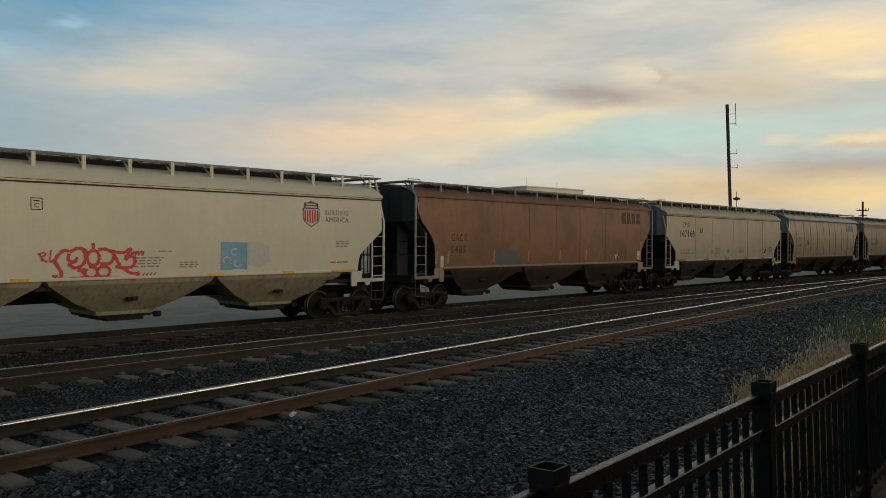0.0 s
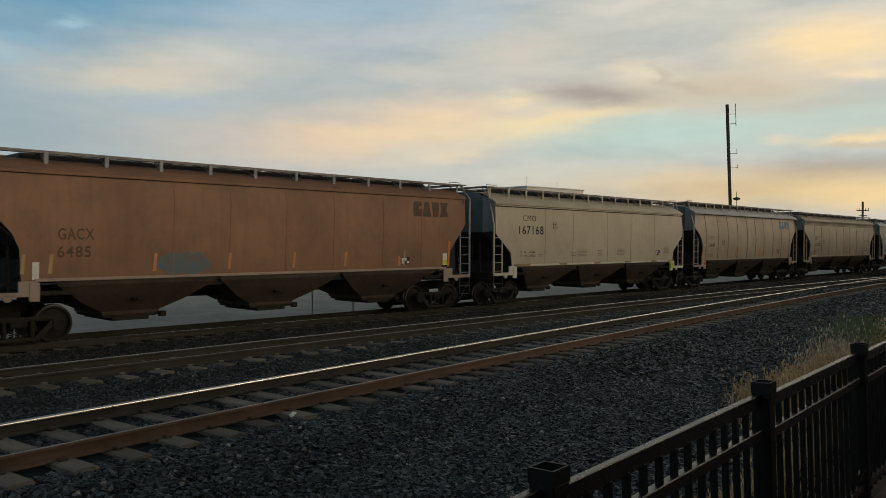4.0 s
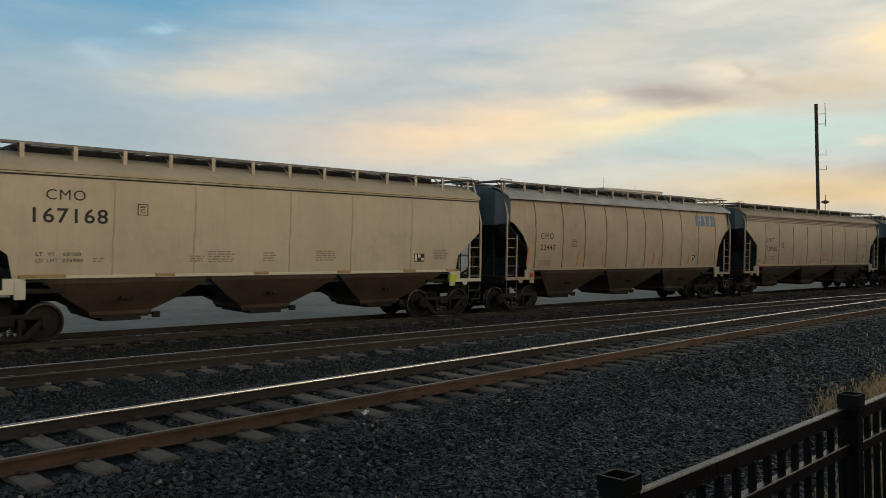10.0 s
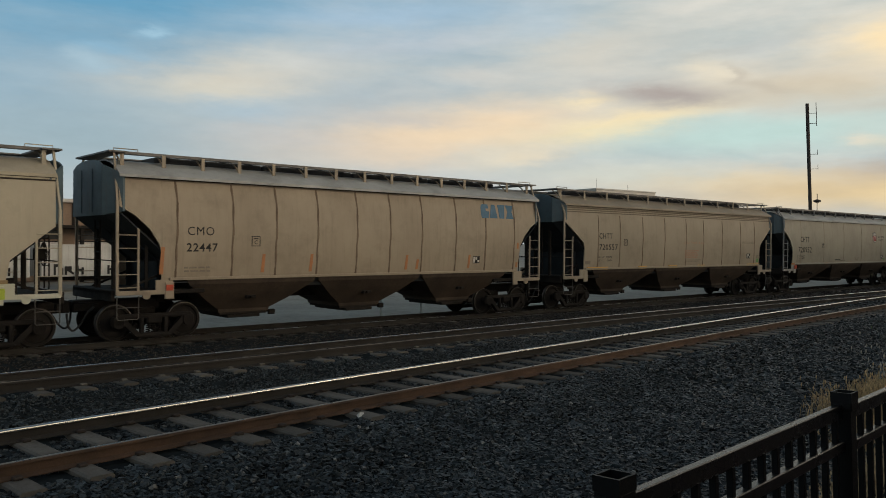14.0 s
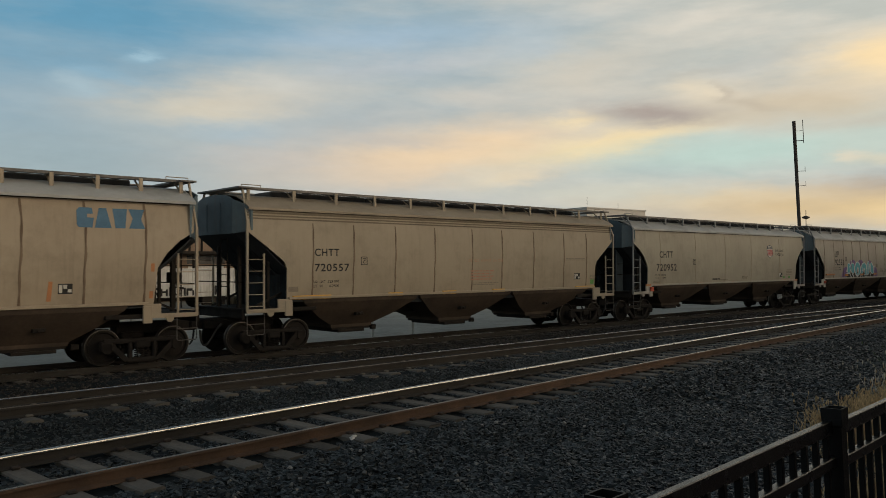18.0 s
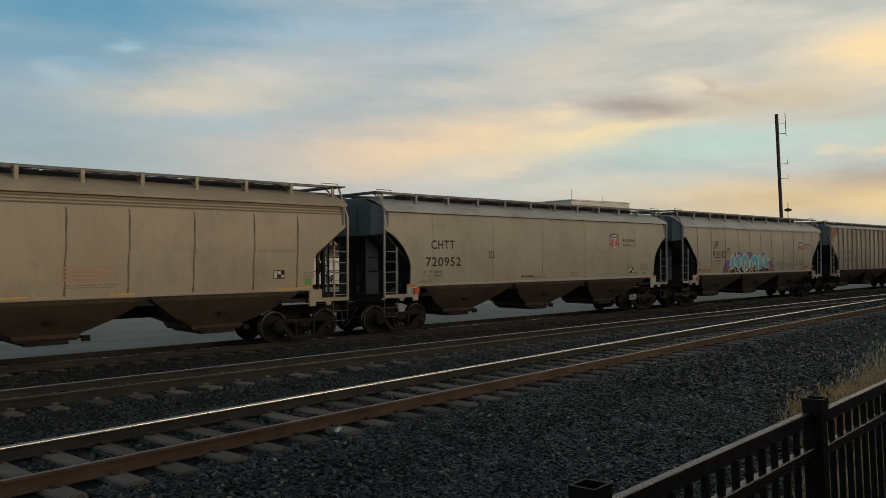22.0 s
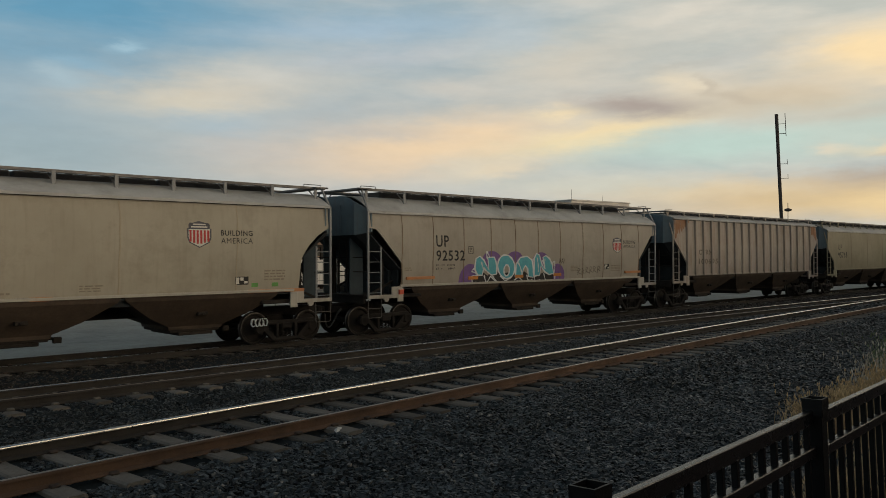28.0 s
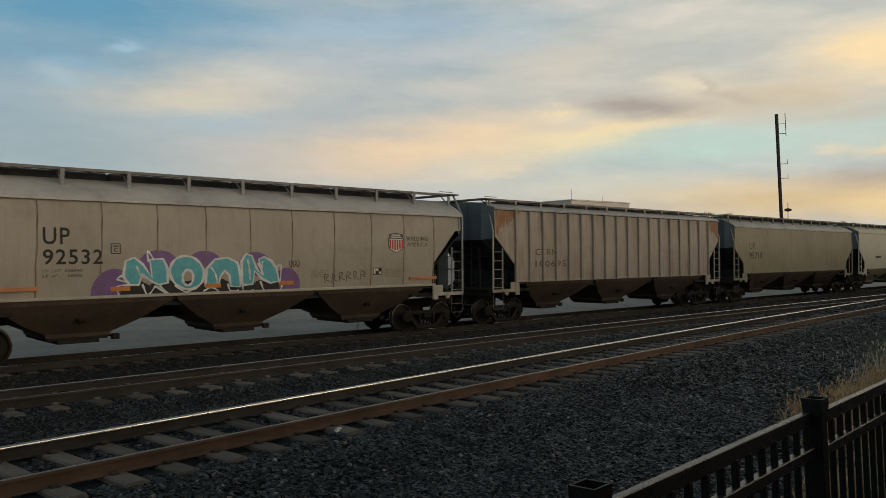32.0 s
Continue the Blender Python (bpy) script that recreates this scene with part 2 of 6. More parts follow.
M_BLACK = mat("fence_black", (0.004, 0.0045, 0.005), (0.006, 0.006, 0.006), 5, 0.3, bump=0.15, bump_scale=160, spec=0.7)
M_POST = mat("fence_post_black", (0.0045, 0.005, 0.0055), (0.0065, 0.0065, 0.0065), 5, 0.5, bump=0.15, bump_scale=160, spec=0.2)
# underframe and truck colours lowered to carry the shade beneath the cars
M_UNDER = mat("underframe_grime_shade", (0.028, 0.023, 0.019), (0.017, 0.015, 0.0135), 2.0, 0.85, spec=0.2, bump=0.3, bump_scale=30, rnd=0.15)
M_TRUCK = mat("truck_steel_shaded", (0.017, 0.0135, 0.0115), (0.01, 0.009, 0.0085), 3.0, 0.8, spec=0.25, bump=0.4, bump_scale=25, rnd=0.15)
M_DULLHEAD = mat("rail_head_dull", (0.3, 0.25, 0.2), (0.2, 0.16, 0.13), 1.0, 0.4, metal=0.7)
M_WORNHEAD = mat("rail_head_worn", (0.4, 0.35, 0.29), (0.25, 0.2, 0.16), 1.0, 0.3, metal=0.9, grain=0.05)
M_TREAD = mat("wheel_tread", (0.11, 0.105, 0.1), (0.08, 0.075, 0.07), 3, 0.42, metal=1.0)
# near-black holds grime and the shadow below the ends and the floor
M_SLOPE = mat("slope_sheet_grime_shade", (0.02, 0.025, 0.029), (0.03, 0.033, 0.036), 1.5, 0.8, spec=0.25, bump=0.2, bump_scale=20, grime=(0.04, 0.03, 0.024), grime_amt=0.3)
M_HOSE = mat("rubber_hose", (0.02, 0.02, 0.02), None, 4, 0.7)


# ---- mesh building ----
class Mesh:
    """Vertices and faces gathered piece by piece, then made into one mesh."""

    squeeze, lift = 1.0, 0.0  # applied to heights

    def __init__(self):
        self.v, self.f = [], []

    def add(self, verts, faces):
        n = len(self.v)
        self.v += [tuple(p) for p in verts]
        self.f += [tuple(i + n for i in f) for f in faces]
        return self

    def box(self, x0, x1, y0, y1, z0, z1, bev=0.0):
        if bev <= 0:
            vs = [(x, y, z) for z in (z0, z1) for y in (y0, y1) for x in (x0, x1)]
            return self.add(vs, [(0, 2, 3, 1), (4, 5, 7, 6), (0, 1, 5, 4), (2, 6, 7, 3), (0, 4, 6, 2), (1, 3, 7, 5)])
        b = min(bev, (x1 - x0) / 2.1, (y1 - y0) / 2.1, (z1 - z0) / 2.1)
        ring = lambda i, z: [(x0 + i, y0 + b, z), (x0 + b, y0 + i, z), (x1 - b, y0 + i, z), (x1 - i, y0 + b, z), (x1 - i, y1 - b, z), (x1 - b, y1 - i, z), (x0 + b, y1 - i, z), (x0 + i, y1 - b, z)]
        vs = ring(b * 0.7, z0) + ring(0, z0 + b) + ring(0, z1 - b) + ring(b * 0.7, z1)
        fs = [tuple(range(7, -1, -1)), tuple(range(24, 32))]
        fs += [(r * 8 + i, r * 8 + (i + 1) % 8, r * 8 + 8 + (i + 1) % 8, r * 8 + 8 + i) for r in range(3) for i in range(8)]
        return self.add(vs, fs)

    def beam(self, a, b, w, h):
        """A bar of section w by h from a to b."""
        a, b = Vector(a), Vector(b)
        d = (b - a).normalized()
        s = d.cross(Vector((0, 0, 1)))
        s = s.normalized() if s.length > 1e-4 else Vector((1, 0, 0))
        u = s.cross(d)
        vs = [p + s * i * w / 2 + u * j * h / 2 for p in (a, b) for i, j in ((-1, -1), (1, -1), (1, 1), (-1, 1))]
        return self.add(vs, [(3, 2, 1, 0), (4, 5, 6, 7)] + [(i, (i + 1) % 4, 4 + (i + 1) % 4, 4 + i) for i in range(4)])

    def tube(self, pts, r, n=8, close=True):
        pts = [Vector(p) for p in pts]
        vs, fs = [], []
        side = None
        for i, p in enumerate(pts):
            d = (pts[min(i + 1, len(pts) - 1)] - pts[max(i - 1, 0)]).normalized()
            if side is None:
                side = d.cross(Vector((0, 0, 1)) if abs(d.z) < 0.9 else Vector((1, 0, 0))).normalized()
            side = (side - d * side.dot(d)).normalized()
            up = d.cross(side)
            vs += [p + side * math.cos(2 * math.pi * k / n) * r + up * math.sin(2 * math.pi * k / n) * r for k in range(n)]
        for i in range(len(pts) - 1):
            fs += [(i * n + k, i * n + (k + 1) % n, i * n + n + (k + 1) % n, i * n + n + k) for k in range(n)]
        if close:
            fs += [tuple(range(n - 1, -1, -1)), tuple(range((len(pts) - 1) * n, len(pts) * n))]
        return self.add(vs, fs)

    def lathe(self, prof, n=28, y=0.0, x=0.0, z=0.0):
        """A profile of (radius, y) turned about an axis along y."""
        vs = [(x + r * math.cos(2 * math.pi * k / n), y + yy, z + r * math.sin(2 * math.pi * k / n)) for r, yy in prof for k in range(n)]
        fs = [(i * n + k, i * n + n + k, i * n + n + (k + 1) % n, i * n + (k + 1) % n) for i in range(len(prof) - 1) for k in range(n)]
        fs += [tuple(range(n)), tuple(range(len(prof) * n - 1, (len(prof) - 1) * n - 1, -1))]
        return self.add(vs, fs)

    def sheet(self, rows, off):
        """A grid of points given thickness by the shift off, closed all round."""
        nr, nc = len(rows), len(rows[0])
        off = Vector(off)
        a = [p for r in rows for p in r]
        b = [tuple(Vector(p) + off) for p in a]
        n = nr * nc
        fs = []
        for i in range(nr - 1):
            for j in range(nc - 1):
                k = i * nc + j
                fs += [(k, k + 1, k + nc + 1, k + nc), (n + k, n + k + nc, n + k + nc + 1, n + k + 1)]
        for j in range(nc - 1):
            fs += [(j + 1, j, n + j, n + j + 1), ((nr - 1) * nc + j, (nr - 1) * nc + j + 1, n + (nr - 1) * nc + j + 1, n + (nr - 1) * nc + j)]
        for i in range(nr - 1):
            k = i * nc
            fs += [(k, k + nc, n + k + nc, n + k), (k + nc - 1 + nc, k + nc - 1, n + k + nc - 1, n + k + nc - 1 + nc)]
        return self.add(a + b, fs)

    def data(self, name, material, smooth=False):
        me = bpy.data.meshes.new(name)
        me.from_pydata([(x, y, z * Mesh.squeeze + Mesh.lift) for x, y, z in self.v], [], self.f)
        bm = bmesh.new()
        bm.from_mesh(me)
        bmesh.ops.recalc_face_normals(bm, faces=bm.faces)
        bm.to_mesh(me)
        bm.free()
        for mt in material if isinstance(material, (list, tuple)) else [material]:
            me.materials.append(mt)
        if smooth:
            me.shade_smooth()
            me.set_sharp_from_angle(angle=radians(35))
        return me


def part(name, mesh, material=None, parent=None, label="", m=None, smooth=False):
    """One mesh object under a thing or a part. mesh: a Mesh, or mesh data that is shared."""
    data = mesh.data(name, material, smooth) if isinstance(mesh, Mesh) else mesh
    ob = new(name, data)
    ob.parent = parent
    if m is not None:
        ob.matrix_basis = m
    return tagged(ob, label)


def thing(name, label, category, m=None, group="", kind=""):
    ob = new(name)
    if m is not None:
        ob.matrix_basis = m
    return tagged(ob, label, category, group, kind)


# ---- plan: the near and the middle track bend slightly, the train's track is straight ----
BEND = -0.00065


def near_y(x):
    return 9.897 + BEND * x * x


def mid_y(x):
    return 14.519 - 0.0705 * x + BEND * x * x


def mid_cant(x):
    """The middle track leans away from the fence and levels out at the junction."""
    return 0.082 * (1 - float(smooth01((x - 24) / 26)))


def smooth01(t):
    t = np.clip(t, 0, 1)
    return t * t * (3 - 2 * t)


TRAIN_SLOPE = -0.1138
TRAIN_YAW = math.degrees(math.atan(TRAIN_SLOPE))
TRAIN_Z = -0.33
TRAIN_Y = 20.614 + 0.7575


def train_y(x):
    return 22.124 + TRAIN_SLOPE * x


def fence_y(x):
    return 1.254 - 0.0559 * x


def ground_z(x, y):
    """Height of the ground: paving behind the fence, a bank, the ballast shoulder, the yard beyond."""
    x, y = np.asarray(x, float), np.asarray(y, float)
    xc = np.clip(x, -60, 160)
    d = y - (1.254 - 0.0559 * xc)
    t = y - (9.897 + BEND * xc * xc - 1.505)
    z = np.where(d < 0.25, 0.5, 0.0)
    z = 0.5 - 0.92 * smooth01((d - 0.25) / 1.7)
    up = smooth01((t + 2.4) / 1.75)
    z = z + (-0.225 + 0.42) * up * (d > 1.0)
    md = y - (14.519 - 0.0705 * xc + BEND * xc * xc)
    lift = 1 - smooth01((xc - 24) / 26)
    z = z + (0.05 + 0.075 * lift) * smooth01((md + 2.9) / 0.9) * (1 - smooth01((md + 0.9) / 1.2))
    z = z + 0.04 * smooth01((md + 1.0) / 0.8) * (1 - smooth01((md - 0.3) / 0.5)) * (xc < 44)
    td = y - (22.124 + TRAIN_SLOPE * xc)
    z = z - 0.31 * smooth01((td + 4.3) / 1.8)
    z = z - 0.05 * smooth01((td - 0.9) / 1.2)
    return z


def make_ground():
    xs = np.unique(np.concatenate([np.linspace(-2500, -80, 12), np.linspace(-80, -24, 16), np.linspace(-24, -4, 50), np.linspace(-4, 40, 130), np.linspace(40, 160, 60), np.linspace(160, 2800, 14)]))
    ys = np.unique(np.concatenate([np.linspace(-2500, -30, 10), np.linspace(-30, 1, 16), np.linspace(1, 26, 170), np.linspace(26, 90, 24), np.linspace(90, 2800, 14)]))
    X, Y = np.meshgrid(xs, ys, indexing="ij")
    Z = ground_z(X, Y)
    n = len(xs) * len(ys)
    rng = np.random.default_rng(5)
    inner = (X > -4) & (X < 60) & (Y - (1.254 - 0.0559 * X) > 0.3) & (Y < 23.5)
    Z = Z + inner * rng.normal(0, 0.014, X.shape)
    me = bpy.data.meshes.new("ground")
    V = np.stack([X.ravel(), Y.ravel(), Z.ravel()], 1)
    ny = len(ys)
    i, j = np.meshgrid(np.arange(len(xs) - 1), np.arange(ny - 1), indexing="ij")
    k = (i * ny + j).ravel()
    F = np.stack([k, k + ny, k + ny + 1, k + 1], 1)
    me.from_pydata(V.tolist(), [], F.tolist())
    for mt in (M_BALLAST, M_LOT, M_PAVEBED):
        me.materials.append(mt)
    cx, cy = X[:-1, :-1].ravel(), (Y[:-1, :-1].ravel() + Y[1:, 1:].ravel()) / 2
    td = cy - (22.124 + TRAIN_SLOPE * np.clip(cx, -60, 160))
    d = cy - (1.254 - 0.0559 * np.clip(cx, -60, 160))
    me.polygons.foreach_set("material_index", np.where(d < 0.2, 2, (td > 1.8).astype(np.int32)))
    me.shade_smooth()
    tagged(new("ground", me), "dark grey crushed stone ballast with a paler yard beyond", "ground", kind="structure")


make_ground()


# ---- tracks ----
RAIL = [(-0.07, -0.17), (0.07, -0.17), (0.07, -0.158), (0.012, -0.13), (0.009, -0.045), (0.036, -0.036), (0.0365, -0.024), (0.034, -0.013), (0.028, -0.006), (0.018, -0.002), (0.0, 0.0), (-0.018, -0.002), (-0.028, -0.006), (-0.033, -0.012), (-0.038, -0.037), (-0.036, -0.042), (-0.009, -0.048), (-0.012, -0.13), (-0.07, -0.158)]


FULL_FAR, FULL_NEAR, CROWN = tuple(range(6, 14)), tuple(range(7, 13)), (8, 9, 10, 11)


def rail_data(y_of, xs, z_of, shiny, head, web):
    pts = [Vector((x, y_of(x), z_of(x))) for x in xs]
    n = len(RAIL)
    vs, fs, mi = [], [], []
    for i, p in enumerate(pts):
        d = (pts[min(i + 1, len(pts) - 1)] - pts[max(i - 1, 0)]).normalized()
        s = Vector((-d.y, d.x, 0))
        vs += [tuple(p + s * a + Vector((0, 0, b))) for a, b in RAIL]
    for i in range(len(pts) - 1):
        for k in range(n):
            fs.append((i * n + k, i * n + (k + 1) % n, i * n + n + (k + 1) % n, i * n + n + k))
            mi.append(1 if k in shiny else 0)
    fs += [tuple(range(n)), tuple(range(len(vs) - 1, len(vs) - n - 1, -1))]
    me = bpy.data.meshes.new("rail")
    me.from_pydata(vs, [], fs)
    me.materials.append(web)
    me.materials.append(head)
    me.polygons.foreach_set("material_index", mi + [0, 0])
    me.shade_smooth()
    me.set_sharp_from_angle(angle=radians(50))
    return me


def tie_data():
    b = Mesh()
    prof = [(-1.3, -0.0), (-0.85, 0.0), (-0.55, -0.012), (0.55, -0.012), (0.85, 0.0), (1.3, -0.0)]
    vs, fs = [], []
    for y, dz in prof:
        vs += [(-0.13, y, -0.2), (-0.13, y, -0.02 + dz), (-0.105, y, dz), (0.105, y, dz), (0.13, y, -0.02 + dz), (0.13, y, -0.2)]
    for i in range(len(prof) - 1):
        fs += [(i * 6 + k, i * 6 + k + 1, i * 6 + 7 + k, i * 6 + 6 + k) for k in range(5)]
    fs += [(5, 4, 3, 2, 1, 0), tuple(range(len(vs) - 6, len(vs)))]
    b.add(vs, fs)
    return b.data("tie", M_TIE)


def make_track(label, y_far, z, x0, x1, tie_x0, tie_x1, phase, far, near, cant=lambda x: 0.0, clip=M_CLIP):
    """cant: by how much the near rail stands higher than the far one."""
    tr = thing("railway_track", label, "railway track", kind="structure")
    xs = list(np.arange(x0, min(x1, 160) + 0.1, 4.0)) + ([x1] if x1 > 160 else [])
    tie = bpy.data.meshes.get("tie") or tie_data()
    part("rail", rail_data(y_far, xs, lambda x: z, *far), parent=tr, label="polished steel rail with rusty sides")
    part("rail", rail_data(lambda x: y_far(x) - 1.505, xs, lambda x: z + cant(x), *near), parent=tr, label="polished steel rail with rusty sides")
    clips = Mesh()
    x = phase
    while x > tie_x0:
        x -= 0.634
    rng = random.Random(3)
    while x < tie_x1:
        s = (y_far(x + 0.1) - y_far(x - 0.1)) / 0.2
        a = math.degrees(math.atan(s))
        part("tie", tie, parent=tr, m=pose(x + rng.uniform(-0.02, 0.02), y_far(x) - 0.752, z + cant(x) / 2 - 0.165 + rng.uniform(-0.012, 0.006), -math.degrees(math.atan(cant(x) / 1.505)), 0, a + rng.uniform(-1, 1)))
        if x < 60:
            for yy in (0.0, -1.505):
                for sgn in (-1, 1):
                    yc = y_far(x) + yy + sgn * 0.095
                    zc = z - cant(x) * yy / 1.505
                    clips.box(x - 0.05, x + 0.05, yc - 0.04, yc + 0.04, zc - 0.166, zc - 0.13, 0.012)
        x += 0.634
    part("rail_clips", clips, clip, tr, "small clips that hold the rails")["kind"] = "stuff"
    return tr


make_track("near railway track on grey ties with polished rail heads", near_y, 0.0, -40, 160, -6, 80, 4.2546, (FULL_FAR, M_HEAD, M_RAILDUST), (CROWN, M_WORNHEAD, M_RAIL))
make_track("middle railway track half sunk in ballast, joining the next", mid_y, 0.0, -40, 60, -4, 40, 4.2, (FULL_NEAR, M_HEAD, M_RAILDUST), (CROWN, M_DULLHEAD, M_RAILDUST), mid_cant, M_PLATE)
make_track("far railway track that carries the freight train", train_y, TRAIN_Z, -60, 160, -4, 60, 3.0, (CROWN, M_DULLHEAD, M_RAILDUST), (CROWN, M_HEAD, M_RAILDUST))


# ---- the freight train ----
def car_paint(name, base, second, streak=(0.14, 0.11, 0.085), amt=0.45, grime_amt=0.35):
    return mat(name, base, second, 0.5, 0.55, bump=0.03, bump_scale=5, grain=0.025, spec=0.25, streak=streak, streak_amt=amt, grime=GRIME, grime_amt=grime_amt)


P_UP_A = car_paint("car_paint_pale_grey", (0.57, 0.56, 0.46), (0.52, 0.51, 0.415), amt=0.06, grime_amt=0.1)
P_BROWN = car_paint("car_paint_rust_brown", (0.255, 0.13, 0.071), (0.168, 0.095, 0.061), (0.13, 0.088, 0.064), 0.6, 0.7)
P_CREAM = car_paint("car_paint_cream", (0.47, 0.42, 0.32), (0.41, 0.36, 0.275), amt=0.15, grime_amt=0.25)
P_TAN = car_paint("car_paint_tan", (0.39, 0.325, 0.243), (0.335, 0.275, 0.207), amt=0.25)
P_OLIVE = car_paint("car_paint_olive_cream", (0.29, 0.265, 0.185), (0.24, 0.22, 0.155), amt=0.4)
P_SAND = car_paint("car_paint_sand", (0.37, 0.315, 0.24), (0.325, 0.277, 0.21), amt=0.18)
P_GREY = car_paint("car_paint_warm_grey", (0.36, 0.333, 0.27), (0.31, 0.285, 0.23), amt=0.2)
P_PINKGREY = car_paint("car_paint_rosy_grey", (0.34, 0.313, 0.268), (0.293, 0.266, 0.228), amt=0.22)
P_RIBBED = car_paint("car_paint_dull_grey", (0.38, 0.342, 0.3), (0.31, 0.27, 0.232), (0.2, 0.1, 0.055), 0.7, 0.4)
# roof paint lightened: light from the sky is put into the grey
P_ROOFGREY_SKYLIT = mat("roof_grey_skylit", (0.44, 0.45, 0.44), (0.37, 0.375, 0.365), 1.2, 0.65, grain=0.05, bump=0.04, bump_scale=12, grime=GRIME, grime_amt=0.4)
# car ends: the blue skylit shade on them is put into this colour
P_END_SHADE = mat("end_sheet_blue_shade", (0.095, 0.145, 0.172), (0.07, 0.104, 0.124), 1.4, 0.6, streak=(0.1, 0.07, 0.05), streak_amt=0.5, grime=GRIME, grime_amt=0.4)
P_SILLGREY = car_paint("sill_paint_grey", (0.42, 0.4, 0.35), (0.34, 0.32, 0.28), amt=0.3)
P_STEEL = mat("steel_grey_fittings", (0.24, 0.25, 0.255), (0.17, 0.175, 0.18), 2.0, 0.6, grain=0.05)
P_SILL = car_paint("sill_paint_dusty_rose", (0.32, 0.255, 0.21), (0.26, 0.205, 0.165), amt=0.3)
# navy stands for the shade on the end columns
P_COLUMN_SHADE = mat("end_column_navy_shade", (0.046, 0.064, 0.075), (0.034, 0.046, 0.054), 1.6, 0.75, spec=0.2, streak=(0.03, 0.028, 0.025), streak_amt=0.4)
P_STEP = mat("step_grey_brown", (0.1, 0.09, 0.08), (0.06, 0.054, 0.048), 3.0, 0.7)
# hatch colour darkened to hold the shadow below the roof walk
P_HATCH_SHADE = mat("hatch_walkway_shade", (0.075, 0.07, 0.064), (0.045, 0.043, 0.04), 2.0, 0.8, spec=0.2)
# web plate coloured as the blue-dark shade under the slope sheet
P_WEB = mat("bolster_web_shade_blue", (0.024, 0.032, 0.037), (0.016, 0.02, 0.023), 1.6, 0.75, spec=0.25, streak=(0.03, 0.025, 0.02), streak_amt=0.5)
P_WALKWAY = mat("galvanised_walkway", (0.16, 0.155, 0.15), (0.1, 0.095, 0.09), 2.0, 0.6, metal=0.2)
M_TEXT = mat("lettering_black", (0.013, 0.012, 0.012), None, 6, 0.7)
M_TEXTFADE = mat("lettering_faded", (0.19, 0.165, 0.13), (0.26, 0.22, 0.17), 6, 0.8)
M_TEXTRED = mat("lettering_red_faded", (0.42, 0.19, 0.13), (0.42, 0.28, 0.2), 6, 0.8)
M_TEXTMID = mat("lettering_worn", (0.085, 0.07, 0.056), (0.14, 0.115, 0.09), 6, 0.8)
M_TEXTRUST = mat("lettering_rusted_over", (0.06, 0.036, 0.026), (0.1, 0.055, 0.035), 6, 0.8)
M_WHITE = mat("marking_white", (0.6, 0.59, 0.55), None, 6, 0.6)
M_YELLOW = mat("reflector_yellow", (0.72, 0.4, 0.04), (0.62, 0.33, 0.04), 3, 0.5)
M_YELDIRTY = mat("reflector_dirty_yellow", (0.34, 0.24, 0.09), (0.25, 0.18, 0.09), 3, 0.6)
M_ORANGE = mat("reflector_orange", (0.5, 0.2, 0.07), (0.38, 0.17, 0.08), 3, 0.6)
M_RED = mat("marking_red", (0.45, 0.03, 0.03), (0.36, 0.03, 0.03), 3, 0.6)
M_REDORANGE = mat("tag_red_orange", (0.6, 0.1, 0.05), None, 3, 0.6)
M_GREEN = mat("tag_green", (0.12, 0.34, 0.08), None, 3, 0.6)
M_BLUE = mat("patch_blue", (0.11, 0.3, 0.52), (0.2, 0.38, 0.5), 3, 0.6)
M_PALEBLUE = mat("patch_faded_blue", (0.46, 0.475, 0.42), (0.4, 0.44, 0.43), 4, 0.6)
M_SHIELDBLUE = mat("shield_dark_blue", (0.07, 0.07, 0.09), None, 3, 0.6)
M_TEAL = mat("spray_teal", (0.05, 0.3, 0.4), (0.09, 0.4, 0.46), 5, 0.5)
M_PURPLE = mat("spray_purple", (0.16, 0.08, 0.25), (0.12, 0.06, 0.2), 4, 0.5)
M_SPRAYWHITE = mat("spray_white", (0.62, 0.66, 0.68), None, 4, 0.5)
M_SPRAYRED = mat("spray_red", (0.5, 0.03, 0.05), (0.42, 0.03, 0.04), 5, 0.5)
M_SPRAYORANGE = mat("spray_orange", (0.55, 0.2, 0.03), None, 5, 0.5)

HALF = 1.59
SIDE = {"bulge": 0.022}


def side_w(z):
    """Half the width of a car body at a height."""
    return HALF - SIDE["bulge"] * ((z - 2.6) / 1.2) ** 2


WHEEL_R = 0.457


